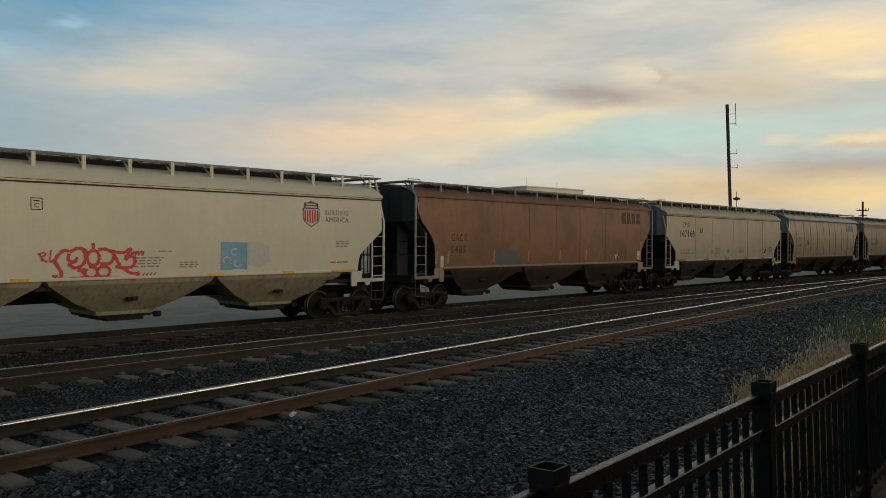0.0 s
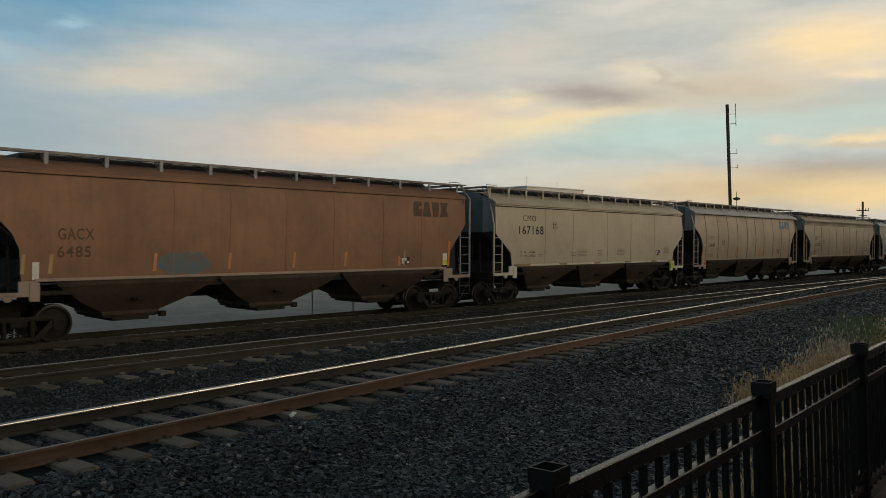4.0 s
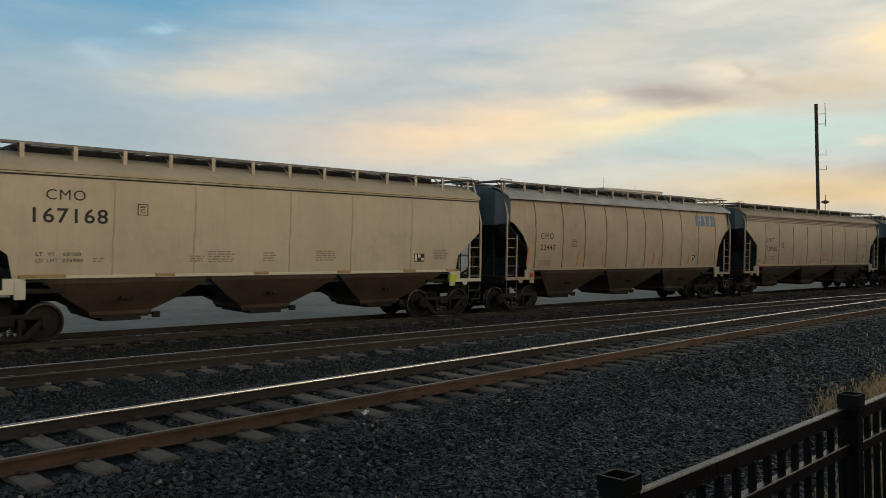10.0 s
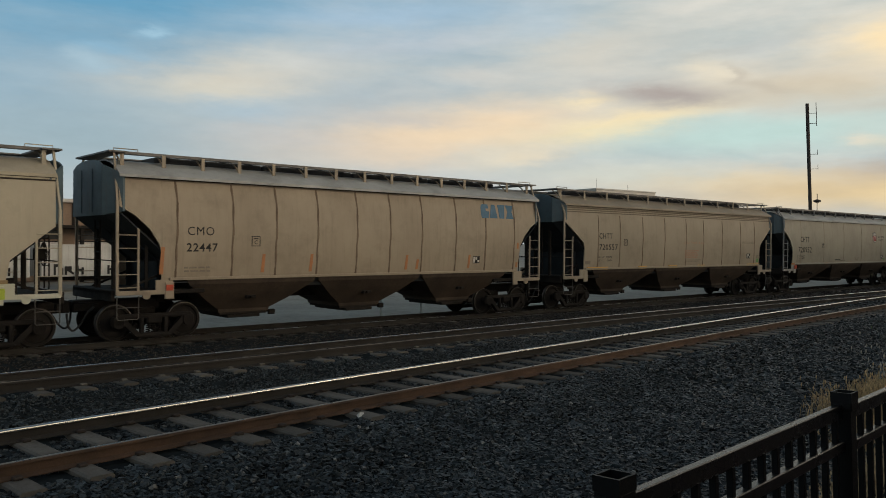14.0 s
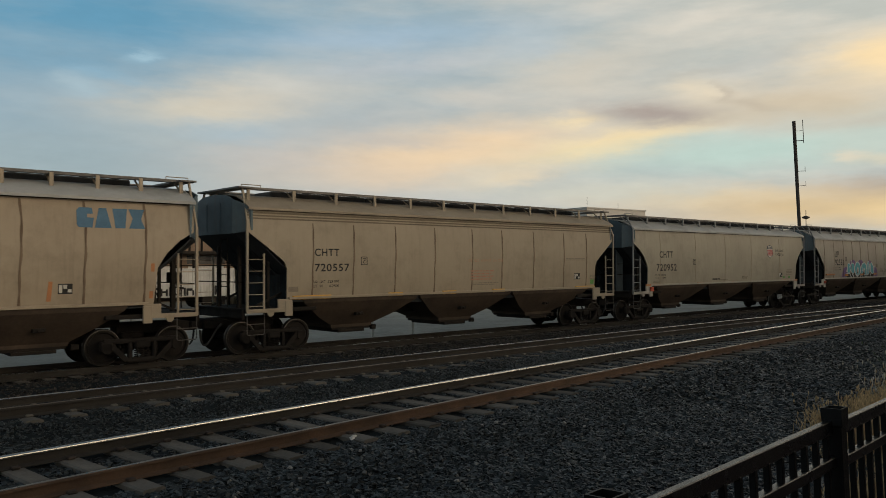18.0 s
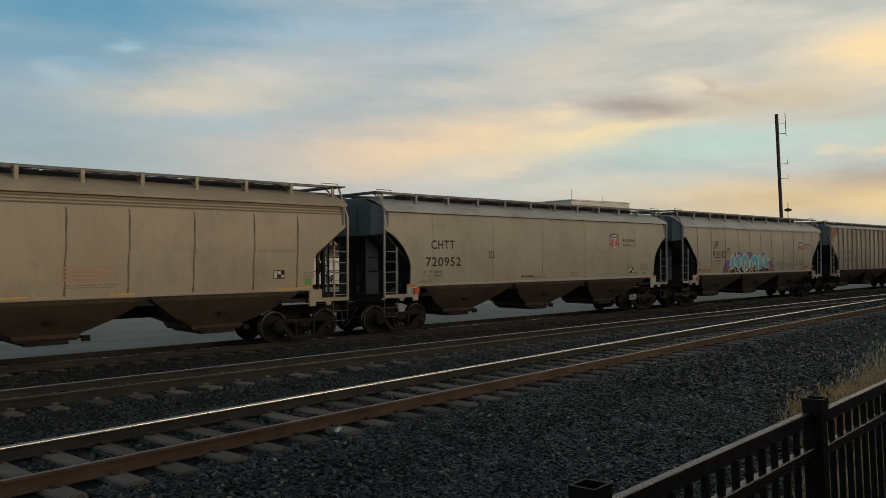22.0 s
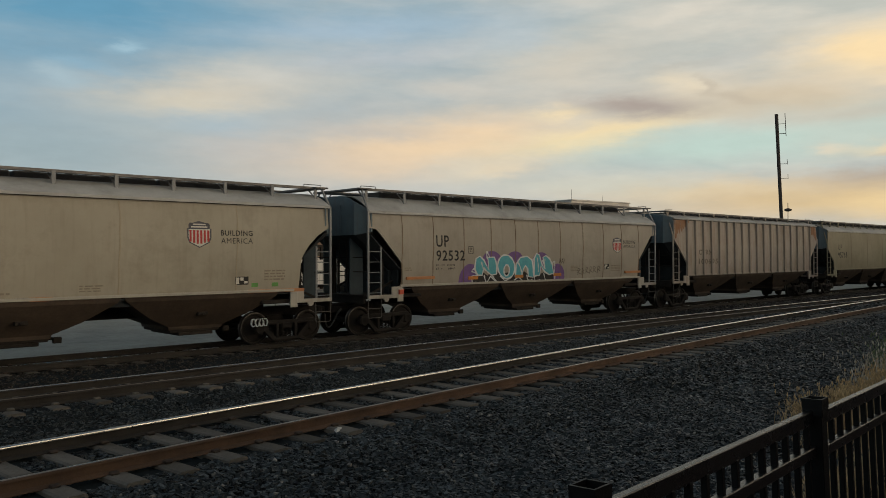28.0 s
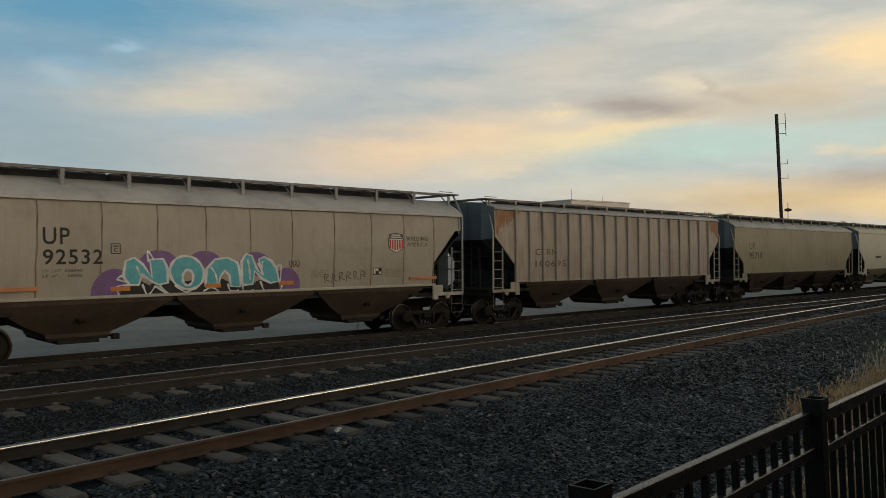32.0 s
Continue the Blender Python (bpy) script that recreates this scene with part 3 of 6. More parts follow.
def wheelset_data():
    b = Mesh()
    for sy in (-1, 1):
        prof = [(0.0, 0.09), (0.11, 0.09), (0.115, 0.035), (0.19, 0.02), (0.36, 0.0), (0.385, 0.045), (0.44, 0.05), (WHEEL_R, 0.045), (WHEEL_R + 0.003, -0.05), (WHEEL_R + 0.027, -0.07), (WHEEL_R + 0.02, -0.085), (0.39, -0.085), (0.37, -0.03), (0.16, -0.03), (0.1, -0.08), (0.0, -0.08)]
        b.lathe([(max(r, 0.001), 0.7525 * sy + yy * sy) for r, yy in prof], 30)
    b.lathe([(0.08, -0.98), (0.08, -0.7), (0.085, 0.7), (0.08, 0.98)], 12)
    # bolts that show the turning
    for sy in (-1, 1):
        for k in range(3):
            a = k * 2.094
            b.lathe([(0.022, 0.0), (0.022, 0.03)], 6, y=sy * 0.995 - (0.03 if sy < 0 else 0), x=0.055 * math.cos(a), z=0.055 * math.sin(a))
    me = b.data("wheelset", [M_TRUCK, M_TREAD], True)
    for p in me.polygons:
        c = p.center
        r = math.hypot(c.x, c.z)
        if r > WHEEL_R - 0.012 and r < WHEEL_R + 0.02 and abs(c.y) < 0.81:
            p.material_index = 1
    return me


def side_frame_data():
    b = Mesh()
    y0, y1 = -0.07, 0.07
    # top chord, bottom chord, columns, sloping struts: the windows between them stay open
    b.box(-1.0, 1.0, y0, y1, 0.56, 0.68, 0.03)
    b.box(-0.42, 0.42, y0, y1, 0.07, 0.19, 0.03)
    for s in (-1, 1):
        b.beam((s * 0.4, 0, 0.13), (s * 0.82, 0, 0.56), 0.14, 0.13)
        b.box(min(s * 0.26, s * 0.36), max(s * 0.26, s * 0.36), y0, y1, 0.15, 0.6, 0.02)
        b.box(s * 0.9 - 0.17, s * 0.9 + 0.17, y0 - 0.03, y1 + 0.03, 0.36, 0.62, 0.05)
        b.lathe([(0.13, -0.1), (0.135, -0.03), (0.135, 0.06), (0.12, 0.1)], 16, x=s * 0.9, z=0.455)
    return b.data("side_frame", M_TRUCK, True)


def spring_data():
    b = Mesh()
    for k in range(3):
        pts = [(-0.14 + k * 0.14 + 0.055 * math.cos(a), 0.055 * math.sin(a), 0.19 + 0.25 * i / 24) for i in range(25) for a in (i * 1.35,)]
        b.tube(pts, 0.014, 5)
    return b.data("spring_group", M_TRUCK)


def bolster_data():
    b = Mesh()
    b.box(-0.2, 0.2, -1.12, 1.12, 0.42, 0.62, 0.04)
    b.box(-0.3, 0.3, -0.4, 0.4, 0.6, 0.78, 0.04)
    b.box(-0.75, 0.75, -0.05, 0.05, 0.3, 0.4, 0.02)
    for s in (-1, 1):
        b.beam((s * 0.42, -0.9, 0.36), (s * 0.42, 0.9, 0.36), 0.1, 0.12)
        for t in (-1, 1):
            b.box(s * 0.4 - 0.04, s * 0.4 + 0.04, t * 0.75 - 0.07, t * 0.75 + 0.07, 0.28, 0.52, 0.02)
    return b.data("truck_bolster", M_TRUCK)


D_WHEEL, D_FRAME, D_SPRING, D_BOLSTER = wheelset_data(), side_frame_data(), spring_data(), bolster_data()
WHEELS = []


def add_truck(car, x):
    tr = part("truck", D_BOLSTER, parent=car, label="rusty four-wheel truck under the car", m=pose(x, 0, 0))
    for s in (-1, 1):
        part("side_frame", D_FRAME, parent=tr, m=pose(0, s * 1.02, 0))
        part("spring_group", D_SPRING, parent=tr, m=pose(0, s * 1.02, 0))
    for s in (-1, 1):
        w = part("wheelset", D_WHEEL, parent=tr, m=pose(s * 0.9, 0, WHEEL_R))
        WHEELS.append((w, s * 0.9))


def ladder_data(name, height, wide, rungs, material):
    b = Mesh()
    for x in (0, wide):
        b.box(x - 0.028, x + 0.028, -0.02, 0.02, 0, height, 0.006)
    for k in range(rungs):
        z = height * (k + 0.5) / rungs
        b.tube([(0, -0.035, z), (wide, -0.035, z)], 0.014, 6)
    return b.data(name, material)


def stirrup_data(material):
    b = Mesh()
    b.tube([(0, 0, 0), (0, 0, -0.58), (0.03, 0, -0.62), (0.5, 0, -0.62), (0.53, 0, -0.58), (0.53, 0, 0)], 0.014, 6)
    b.tube([(0, 0, -0.3), (0.53, 0, -0.3)], 0.015, 6)
    return b.data("sill_step", material)


def coupler_data():
    b = Mesh()
    b.box(-0.62, 1.6, -0.22, 0.22, 0.72, 1.02, 0.03)
    b.box(-1.0, -0.55, -0.1, 0.1, 0.77, 0.95, 0.03)
    b.box(-1.12, -0.95, -0.17, 0.14, 0.72, 1.0, 0.04)
    b.box(-1.05, -0.85, -0.3, -0.1, 0.74, 0.98, 0.04)
    b.beam((-0.75, 0.0, 0.97), (-0.35, -1.3, 1.0), 0.03, 0.03)
    return b.data("coupler", M_TRUCK)


def hose_data():
    b = Mesh()
    pts = [(-0.35 - 0.5 * math.sin(a * math.pi / 2) * 1.0, -0.35, 0.72 - 0.44 * math.sin(a * math.pi)) for a in np.linspace(0, 1, 14)]
    b.tube(pts, 0.028, 7)
    b.tube([(-0.2, -0.35, 0.86), (-0.35, -0.35, 0.72)], 0.035, 7)
    return b.data("brake_hose", M_HOSE)


def brake_wheel_data():
    b = Mesh()
    pts = [(0, 0.28 * math.cos(a), 0.28 * math.sin(a)) for a in np.linspace(0, 2 * math.pi, 22)]
    b.tube(pts, 0.017, 6, False)
    for k in range(4):
        a = k * math.pi / 2 + 0.3
        b.beam((0, 0, 0), (0, 0.28 * math.cos(a), 0.28 * math.sin(a)), 0.03, 0.012)
    b.box(-0.03, 0.22, -0.11, 0.11, -0.14, 0.14, 0.02)
    return b.data("brake_wheel", M_TRUCK)


D_COUPLER, D_HOSE, D_BRAKE = coupler_data(), hose_data(), brake_wheel_data()


def flat_shape(b, pts, x0, z0, off=0.008):
    """A thin painted outline on the side facing the tracks."""
    n = len(pts)
    vs = [(x0 + x, -(side_w(z0 + z) + off), z0 + z) for x, z in pts] + [(x0 + x, -(side_w(z0 + z) + 0.001), z0 + z) for x, z in pts]
    b.add(vs, [tuple(range(n - 1, -1, -1))] + [(i, (i + 1) % n, n + (i + 1) % n, n + i) for i in range(n)])


def strip(b, x0, x1, z0, z1, off=0.008):
    flat_shape(b, [(0, 0), (x1 - x0, 0), (x1 - x0, z1 - z0), (0, z1 - z0)], x0, z0, off)


def stroke(b, pts, width, off=0.012, wob=0.0):
    """A sprayed line through points (x, z)."""
    pts = [Vector((x, z)) for x, z in pts]
    L, Rr = [], []
    for i, p in enumerate(pts):
        d = pts[min(i + 1, len(pts) - 1)] - pts[max(i - 1, 0)]
        n = Vector((-d.y, d.x)).normalized() if d.length > 1e-6 else Vector((0, 1))
        w = width * (1 + wob * math.sin(i * 1.7)) / 2
        L.append(p + n * w)
        Rr.append(p - n * w)
    vs = [(p.x, -(side_w(p.y) + off), p.y) for p in L + Rr]
    n = len(pts)
    b.add(vs, [(i, i + 1, n + i + 1, n + i) for i in range(n - 1)])


def words(name, text, x0, z0, wide, high, material, parent, label=""):
    """Lettering laid on the car side between x0 and x0 + wide, z0 and z0 + high."""
    cu = bpy.data.curves.new("letters", "FONT")
    cu.body, cu.size, cu.space_character = text, 1.0, 1.12
    cu.resolution_u, cu.offset = 3, 0.0 if "M" in text or "W" in text else 0.014
    ob = bpy.data.objects.new("letters", cu)
    scene.collection.objects.link(ob)
    me = bpy.data.meshes.new_from_object(ob.evaluated_get(bpy.context.evaluated_depsgraph_get()))
    bpy.data.objects.remove(ob)
    bpy.data.curves.remove(cu)
    co = np.empty(len(me.vertices) * 3)
    me.vertices.foreach_get("co", co)
    co = co.reshape(-1, 3)
    lo, hi = co.min(0), co.max(0)
    X = x0 + (co[:, 0] - lo[0]) / (hi[0] - lo[0]) * wide
    Z = z0 + (co[:, 1] - lo[1]) / (hi[1] - lo[1]) * high
    Y = -(side_w(Z) + 0.007)
    me.vertices.foreach_set("co", np.stack([X, Y, Z * Mesh.squeeze + Mesh.lift], 1).ravel())
    me.name = name
    me.materials.clear()
    me.materials.append(material)
    return part(name, me, parent=parent, label=label)


def weights(car, text, x0, z0, wide, high, name="weight_lettering", material=None):
    """A line of stencils, each word a part of its own."""
    n, at = len(text), 0
    for token in text.split():
        at = text.index(token, at)
        words(name, token, x0 + wide * at / n, z0, wide * (len(token) - 0.2) / n, high, material or M_TEXT, car)
        at += len(token)


def bars(name, x0, z0, wide, high, lines, material, parent, label=""):
    """Small writing as plain bars, line under line, broken as words are."""
    b = Mesh()
    rng = random.Random(int(x0 * 100) + lines)
    step = high / lines
    for k in range(lines):
        x = x0
        z = z0 + high - (k + 1) * step
        end = x0 + wide * rng.uniform(0.8, 1.0)
        while x < end - 0.02:
            w = min(rng.uniform(0.07, 0.22), end - x)
            strip(b, x, x + w, z + step * 0.2, z + step * 0.7)
            x += w + 0.04
    return part(name, b, material, parent, label)


def shield(car, x0, z0, w, h, fade=False):
    b = Mesh()
    out = [(0, 0.68), (0.0, 0.36), (0.08, 0.18), (0.5, 0.0), (0.92, 0.18), (1.0, 0.36), (1.0, 0.68)]
    flat_shape(b, [(x * w, z * h) for x, z in out], x0, z0, 0.006)
    rim = Mesh()
    flat_shape(rim, [((x - 0.5) * 1.14 * w + 0.5 * w, (z - 0.4) * 1.1 * h + 0.4 * h) for x, z in out], x0, z0, 0.004)
    part("shield_rim", rim, M_SHIELDBLUE, car)
    part("shield_field", b, M_WHITE, car, "white shield emblem with red stripes")
    b = Mesh()
    for k in range(6):
        xa = (k + 0.2) / 6
        low = 0.1 + 0.24 * abs(xa + 0.06 - 0.5)
        strip(b, x0 + xa * w, x0 + (xa + 0.1) * w, z0 + low * h, z0 + 0.64 * h, 0.01)
    part("shield_stripes", b, M_RED if not fade else M_TEXTRED, car)
    b = Mesh()
    top = [(0.0, 0.7), (1.0, 0.7), (1.0, 0.86), (0.93, 0.93), (0.82, 0.92), (0.5, 1.0), (0.18, 0.92), (0.07, 0.93), (0.0, 0.86)]
    flat_shape(b, [(x * w, z * h) for x, z in top], x0, z0, 0.006)
    part("shield_crown", b, M_SHIELDBLUE, car)
    b = Mesh()
    strip(b, x0 + 0.2 * w, x0 + 0.8 * w, z0 + 0.84 * h, z0 + 0.89 * h, 0.01)
    strip(b, x0 + 0.12 * w, x0 + 0.88 * w, z0 + 0.74 * h, z0 + 0.79 * h, 0.01)
    part("shield_bars", b, M_WHITE, car)


def class_box(car, x0, z0, s=0.27):
    b = Mesh()
    for a in ((0, s, 0, 0.02), (0, s, s * 1.15 - 0.02, s * 1.15), (0, 0.02, 0, s * 1.15), (s - 0.02, s, 0, s * 1.15)):
        strip(b, x0 + a[0], x0 + a[1], z0 + a[2], z0 + a[3])
    strip(b, x0 + s * 0.25, x0 + s * 0.75, z0 + s * 0.8, z0 + s * 0.92)
    part("stencil_frame", b, M_TEXT, car)
    words("stencil_letter", "C", x0 + s * 0.3, z0 + s * 0.22, s * 0.4, s * 0.45, M_TEXT, car)


def check_panel(car, x0, z0, w, h):
    b = Mesh()
    strip(b, x0, x0 + w, z0, z0 + h, 0.006)
    part("test_panel", b, M_TEXT, car, "black and white test stencil")
    b = Mesh()
    strip(b, x0 + w * 0.06, x0 + w * 0.28, z0 + h * 0.1, z0 + h * 0.9, 0.01)
    strip(b, x0 + w * 0.36, x0 + w * 0.62, z0 + h * 0.52, z0 + h * 0.9, 0.01)
    strip(b, x0 + w * 0.68, x0 + w * 0.94, z0 + h * 0.15, z0 + h * 0.45, 0.01)
    part("test_marks", b, M_WHITE, car)


CARS = []
Mesh.squeeze, Mesh.lift = 0.93, 0.188


def hopper_car(u0, length, paint, label, cut, cut_r=None, eave=4.13, top=4.82, roof_paint=None, seams=(), ribs=(), brackets=11, bays=3, lines=1, end_z=2.95, sill_paint=None, end_paint=None, corner_paint=None, bulge=0.022, seam_w=0.016, seam_paint=None, column=False):
    """A covered hopper car. Its own x runs along the track from the first corner post to the last, y away from the tracks' near side, z up from the rail heads.
    cut: the lower corner of the side sheet at the ends, from the top down, as (distance from the post, height)."""
    car = thing("hopper_car", label, "hopper car", group="cars of the freight train")
    CARS.append((car, u0))
    SIDE["bulge"] = bulge
    L = length
    roof_paint, sill_paint = roof_paint or P_ROOFGREY_SKYLIT, sill_paint or paint
    corner_paint, end_paint = corner_paint or paint, end_paint or P_END_SHADE
    cut_r = cut_r or cut
    d0, d1 = cut[0][0], cut_r[0][0]
    sill = 1.45
    a_d, a_z = [c[0] for c in cut], [c[1] for c in cut]
    b_d, b_z = [c[0] for c in cut_r], [c[1] for c in cut_r]

    def low(x):
        if x <= a_d[-1]:
            return float(np.interp(x, a_d, a_z))
        if L - x <= b_d[-1]:
            return float(np.interp(L - x, b_d, b_z))
        return sill

    xs = sorted(set([round(v, 4) for v in a_d] + [round(L - v, 4) for v in b_d] + [round(a_d[-1] + 0.002, 4), round(L - b_d[-1] - 0.002, 4)] + [round(v, 4) for v in np.linspace(d0, L - d1, 26)]))
    for sgn in (-1, 1):
        rows = []
        for x in xs:
            z0 = low(x)
            rows.append([(x, sgn * side_w(z), z) for z in np.linspace(z0, eave, 8)])
        b = Mesh().sheet(rows, (0, -0.04 * sgn, 0))
        part("side_sheet", b, paint, car, smooth=True)
    # roof: from the eaves up to a flat crown
    rows = []
    up = (top - eave - 0.02) / 0.67
    half_roof = [(HALF + 0.015, -0.05), (HALF + 0.02, 0.0), (1.45, 0.12), (1.15, 0.29), (0.85, 0.42), (0.5, 0.49)]
    rp = [(-y, eave + z * up) for y, z in half_roof] + [(0, eave + 0.51 * up)] + [(y, eave + z * up) for y, z in reversed(half_roof)]
    for x in np.linspace(d0 - 0.02, L - d1 + 0.02, 20):
        rows.append([(x, y, z) for y, z in rp])
    part("roof", Mesh().sheet(rows, (0, 0, -0.03)), roof_paint, car, smooth=True)
    # raised bars in a darker colour draw the lines along the eaves
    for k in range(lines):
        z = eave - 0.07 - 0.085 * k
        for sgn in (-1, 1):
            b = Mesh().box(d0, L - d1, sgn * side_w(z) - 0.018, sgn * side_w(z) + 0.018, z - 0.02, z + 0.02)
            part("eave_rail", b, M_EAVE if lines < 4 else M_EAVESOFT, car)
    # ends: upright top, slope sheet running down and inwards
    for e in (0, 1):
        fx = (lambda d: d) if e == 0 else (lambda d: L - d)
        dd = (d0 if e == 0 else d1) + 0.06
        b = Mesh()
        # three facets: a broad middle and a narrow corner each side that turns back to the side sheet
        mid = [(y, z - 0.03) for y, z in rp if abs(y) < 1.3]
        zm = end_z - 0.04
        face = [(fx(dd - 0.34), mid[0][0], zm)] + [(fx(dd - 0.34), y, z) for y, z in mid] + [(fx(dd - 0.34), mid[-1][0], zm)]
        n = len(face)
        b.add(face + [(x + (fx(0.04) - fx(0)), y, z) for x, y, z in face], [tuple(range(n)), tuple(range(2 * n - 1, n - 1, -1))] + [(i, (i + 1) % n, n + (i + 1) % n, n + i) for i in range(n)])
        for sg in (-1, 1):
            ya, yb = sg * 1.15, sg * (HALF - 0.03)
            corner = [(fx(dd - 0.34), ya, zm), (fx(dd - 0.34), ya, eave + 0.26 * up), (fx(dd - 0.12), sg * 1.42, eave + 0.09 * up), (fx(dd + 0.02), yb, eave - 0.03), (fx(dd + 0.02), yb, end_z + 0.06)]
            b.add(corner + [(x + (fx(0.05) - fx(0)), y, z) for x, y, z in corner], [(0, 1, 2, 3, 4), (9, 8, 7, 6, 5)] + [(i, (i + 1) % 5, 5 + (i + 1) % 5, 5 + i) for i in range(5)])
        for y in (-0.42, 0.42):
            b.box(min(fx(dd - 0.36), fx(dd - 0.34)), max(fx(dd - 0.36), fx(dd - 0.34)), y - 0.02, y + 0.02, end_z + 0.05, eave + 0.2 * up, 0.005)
        part("end_sheet", b, end_paint, car, "upper end sheet, its shade put into the colour")
        b = Mesh()
        run = end_z - 1.3
        rows = [[(fx(dd + 0.02 + run * 1.02 * t - 0.34 * (1 - t) * (abs(y) < 1.3)), y, end_z - run * t - 0.03) for y in (-1.5, -1.15, 0, 1.15, 1.5)] for t in np.linspace(0, 1, 5)]
        b.sheet(rows, (0, 0, 0.05))
        for y in (-1.0, 0.0, 1.0):
            b.beam((fx(dd - 0.1), y, end_z - 0.16), (fx(dd + run * 0.98), y, 1.28), 0.05, 0.08)
        part("slope_sheet", b, M_SLOPE, car, "slope sheet under the end, grime and shade in its black colour")
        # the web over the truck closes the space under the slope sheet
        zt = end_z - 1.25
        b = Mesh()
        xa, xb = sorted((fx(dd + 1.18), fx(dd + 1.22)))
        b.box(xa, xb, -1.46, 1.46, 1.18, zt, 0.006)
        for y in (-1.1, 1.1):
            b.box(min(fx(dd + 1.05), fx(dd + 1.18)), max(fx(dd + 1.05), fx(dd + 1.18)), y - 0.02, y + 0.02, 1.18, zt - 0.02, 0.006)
        part("bolster_web", b, P_WEB, car, "web plate over the truck, dark blue shade in its colour")
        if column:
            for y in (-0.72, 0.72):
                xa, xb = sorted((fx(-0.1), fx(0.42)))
                part("end_column", Mesh().box(xa, xb, y - 0.03, y + 0.03, 1.2, end_z + 0.02, 0.008), M_SLOPE if end_paint is M_SLOPE else P_COLUMN_SHADE, car, "broad end column with shade painted in its colour")
        # deck, posts and braces of the end
        b = Mesh()
        xa, xb = sorted((fx(-0.12), fx(2.3)))
        b.box(xa, xb, -1.5, 1.5, 1.08, 1.2, 0.02)
        xa, xb = sorted((fx(-0.12), fx(-0.02)))
        b.box(xa, xb, -1.5, 1.5, 0.92, 1.22, 0.02)
        part("end_deck", b, M_UNDER, car)
        for y in (-0.62, 0.62):
            b = Mesh().box(fx(0.25) - 0.05, fx(0.25) + 0.05, y - 0.06, y + 0.06, 1.2, end_z + 0.02, 0.01)
            part("end_post", b, M_UNDER, car)
        for y in (-1.2, 1.2):
            part("end_post", Mesh().beam((fx(0.85), y, 1.2), (fx(0.85), y, end_z - 0.7), 0.07, 0.07), M_UNDER, car)
            part("end_brace", Mesh().beam((fx(0.3), y, 1.2), (fx(1.5), y, 1.75), 0.06, 0.06), M_UNDER, car)
        b = Mesh()
        for z in (2.0, 2.5):
            b.tube([(fx(0.02), -1.45, z), (fx(0.02), 1.45, z)], 0.016, 6)
        b.tube([(fx(-0.05), -0.5, 1.25), (fx(-0.05), -0.5, 4.0)], 0.02, 6)
        b.tube([(fx(-0.05), -0.1, 1.25), (fx(-0.05), -0.1, 4.0)], 0.02, 6)
        for k in range(8):
            b.tube([(fx(-0.05), -0.5, 1.5 + 0.36 * k), (fx(-0.05), -0.1, 1.5 + 0.36 * k)], 0.012, 5)
        part("end_ladder", b, M_UNDER, car)
        part("coupler", D_COUPLER, parent=car, m=pose(fx(0.0), 0, 0, 0, 0, 0 if e == 0 else 180))
        part("brake_hose", D_HOSE, parent=car, m=pose(fx(0.05), 0, 0, 0, 0, 0 if e == 0 else 180))
        if e == 1:
            part("brake_wheel", D_BRAKE, parent=car, label="hand brake wheel", m=pose(fx(0.02), -0.3, 2.2, 0, 0, 180))
        # corners: post, ladder, step, and the light-coloured end of the side sill
        for sgn in (-1, 1):
            ym = sgn * (HALF - 0.02)
            b = Mesh()
            tall = corner_paint is P_STEEL
            b.box(fx(0) - 0.035, fx(0) + 0.035, ym - 0.03, ym + 0.03, 1.12, eave - 0.02 if tall else end_z + 0.35, 0.008)
            b.beam((fx(0), ym, eave - 0.05 if tall else end_z + 0.3), (fx(0.05), sgn * 1.18, top - 0.05), 0.05, 0.05)
            part("corner_post", b, corner_paint, car)
            part("ladder", ladder_data("ladder", 1.75, 0.52, 5, corner_paint), parent=car, m=pose(fx(0) if e == 0 else fx(0.5), ym - 0.01 * sgn, 1.03, 0, 0, 0))
            part("sill_step", stirrup_data(P_STEP), parent=car, m=pose(fx(0) if e == 0 else fx(0.53), ym, 0.98))
            b = Mesh()
            xa, xb = sorted((fx(-0.02), fx(1.25)))
            b.box(xa, xb, ym - 0.03, ym + 0.03, 1.08, 1.2, 0.008)
            xa, xb = sorted((fx(0.95), fx(1.4)))
            b.box(xa, xb, ym - 0.025, ym + 0.035, 1.18, sill + 0.02, 0.008)
            b.lathe([(0.1, 0), (0.105, 0.03), (0.1, 0.05)], 14, y=ym - 0.03, x=fx(0.72), z=1.06)
            part("sill_end", b, sill_paint, car)
            b = Mesh()
            xa, xb = sorted((fx(1.18), fx(1.42)))
            b.box(xa, xb, ym - 0.045, ym + 0.02, 0.95, 1.42, 0.015)
            part("jacking_pad", b, sill_paint, car)
        add_truck(car, fx(1.12 if e == 0 else 1.22))
    for sgn in (-1, 1):
        b = Mesh()
        b.box(1.3, L - 1.3, sgn * HALF - 0.05 * (sgn > 0) - 0.03 * (sgn < 0), sgn * HALF + 0.05 * (sgn < 0) + 0.03 * (sgn > 0), 1.45, 1.53, 0.01)
        part("side_sill", b, sill_paint, car)
    b = Mesh()
    b.box(1.5, L - 1.5, -0.25, 0.25, 0.78, 1.15, 0.02)
    part("centre_sill", b, M_UNDER, car)
    b = Mesh().box(1.3, L - 1.3, -1.53, 1.53, 1.37, 1.41)
    for k in range(1, bays):
        c = 1.75 + (L - 3.5) * k / bays
        b.beam((c, -1.4, 1.3), (c, 1.4, 1.3), 0.5, 0.22)
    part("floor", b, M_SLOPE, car)
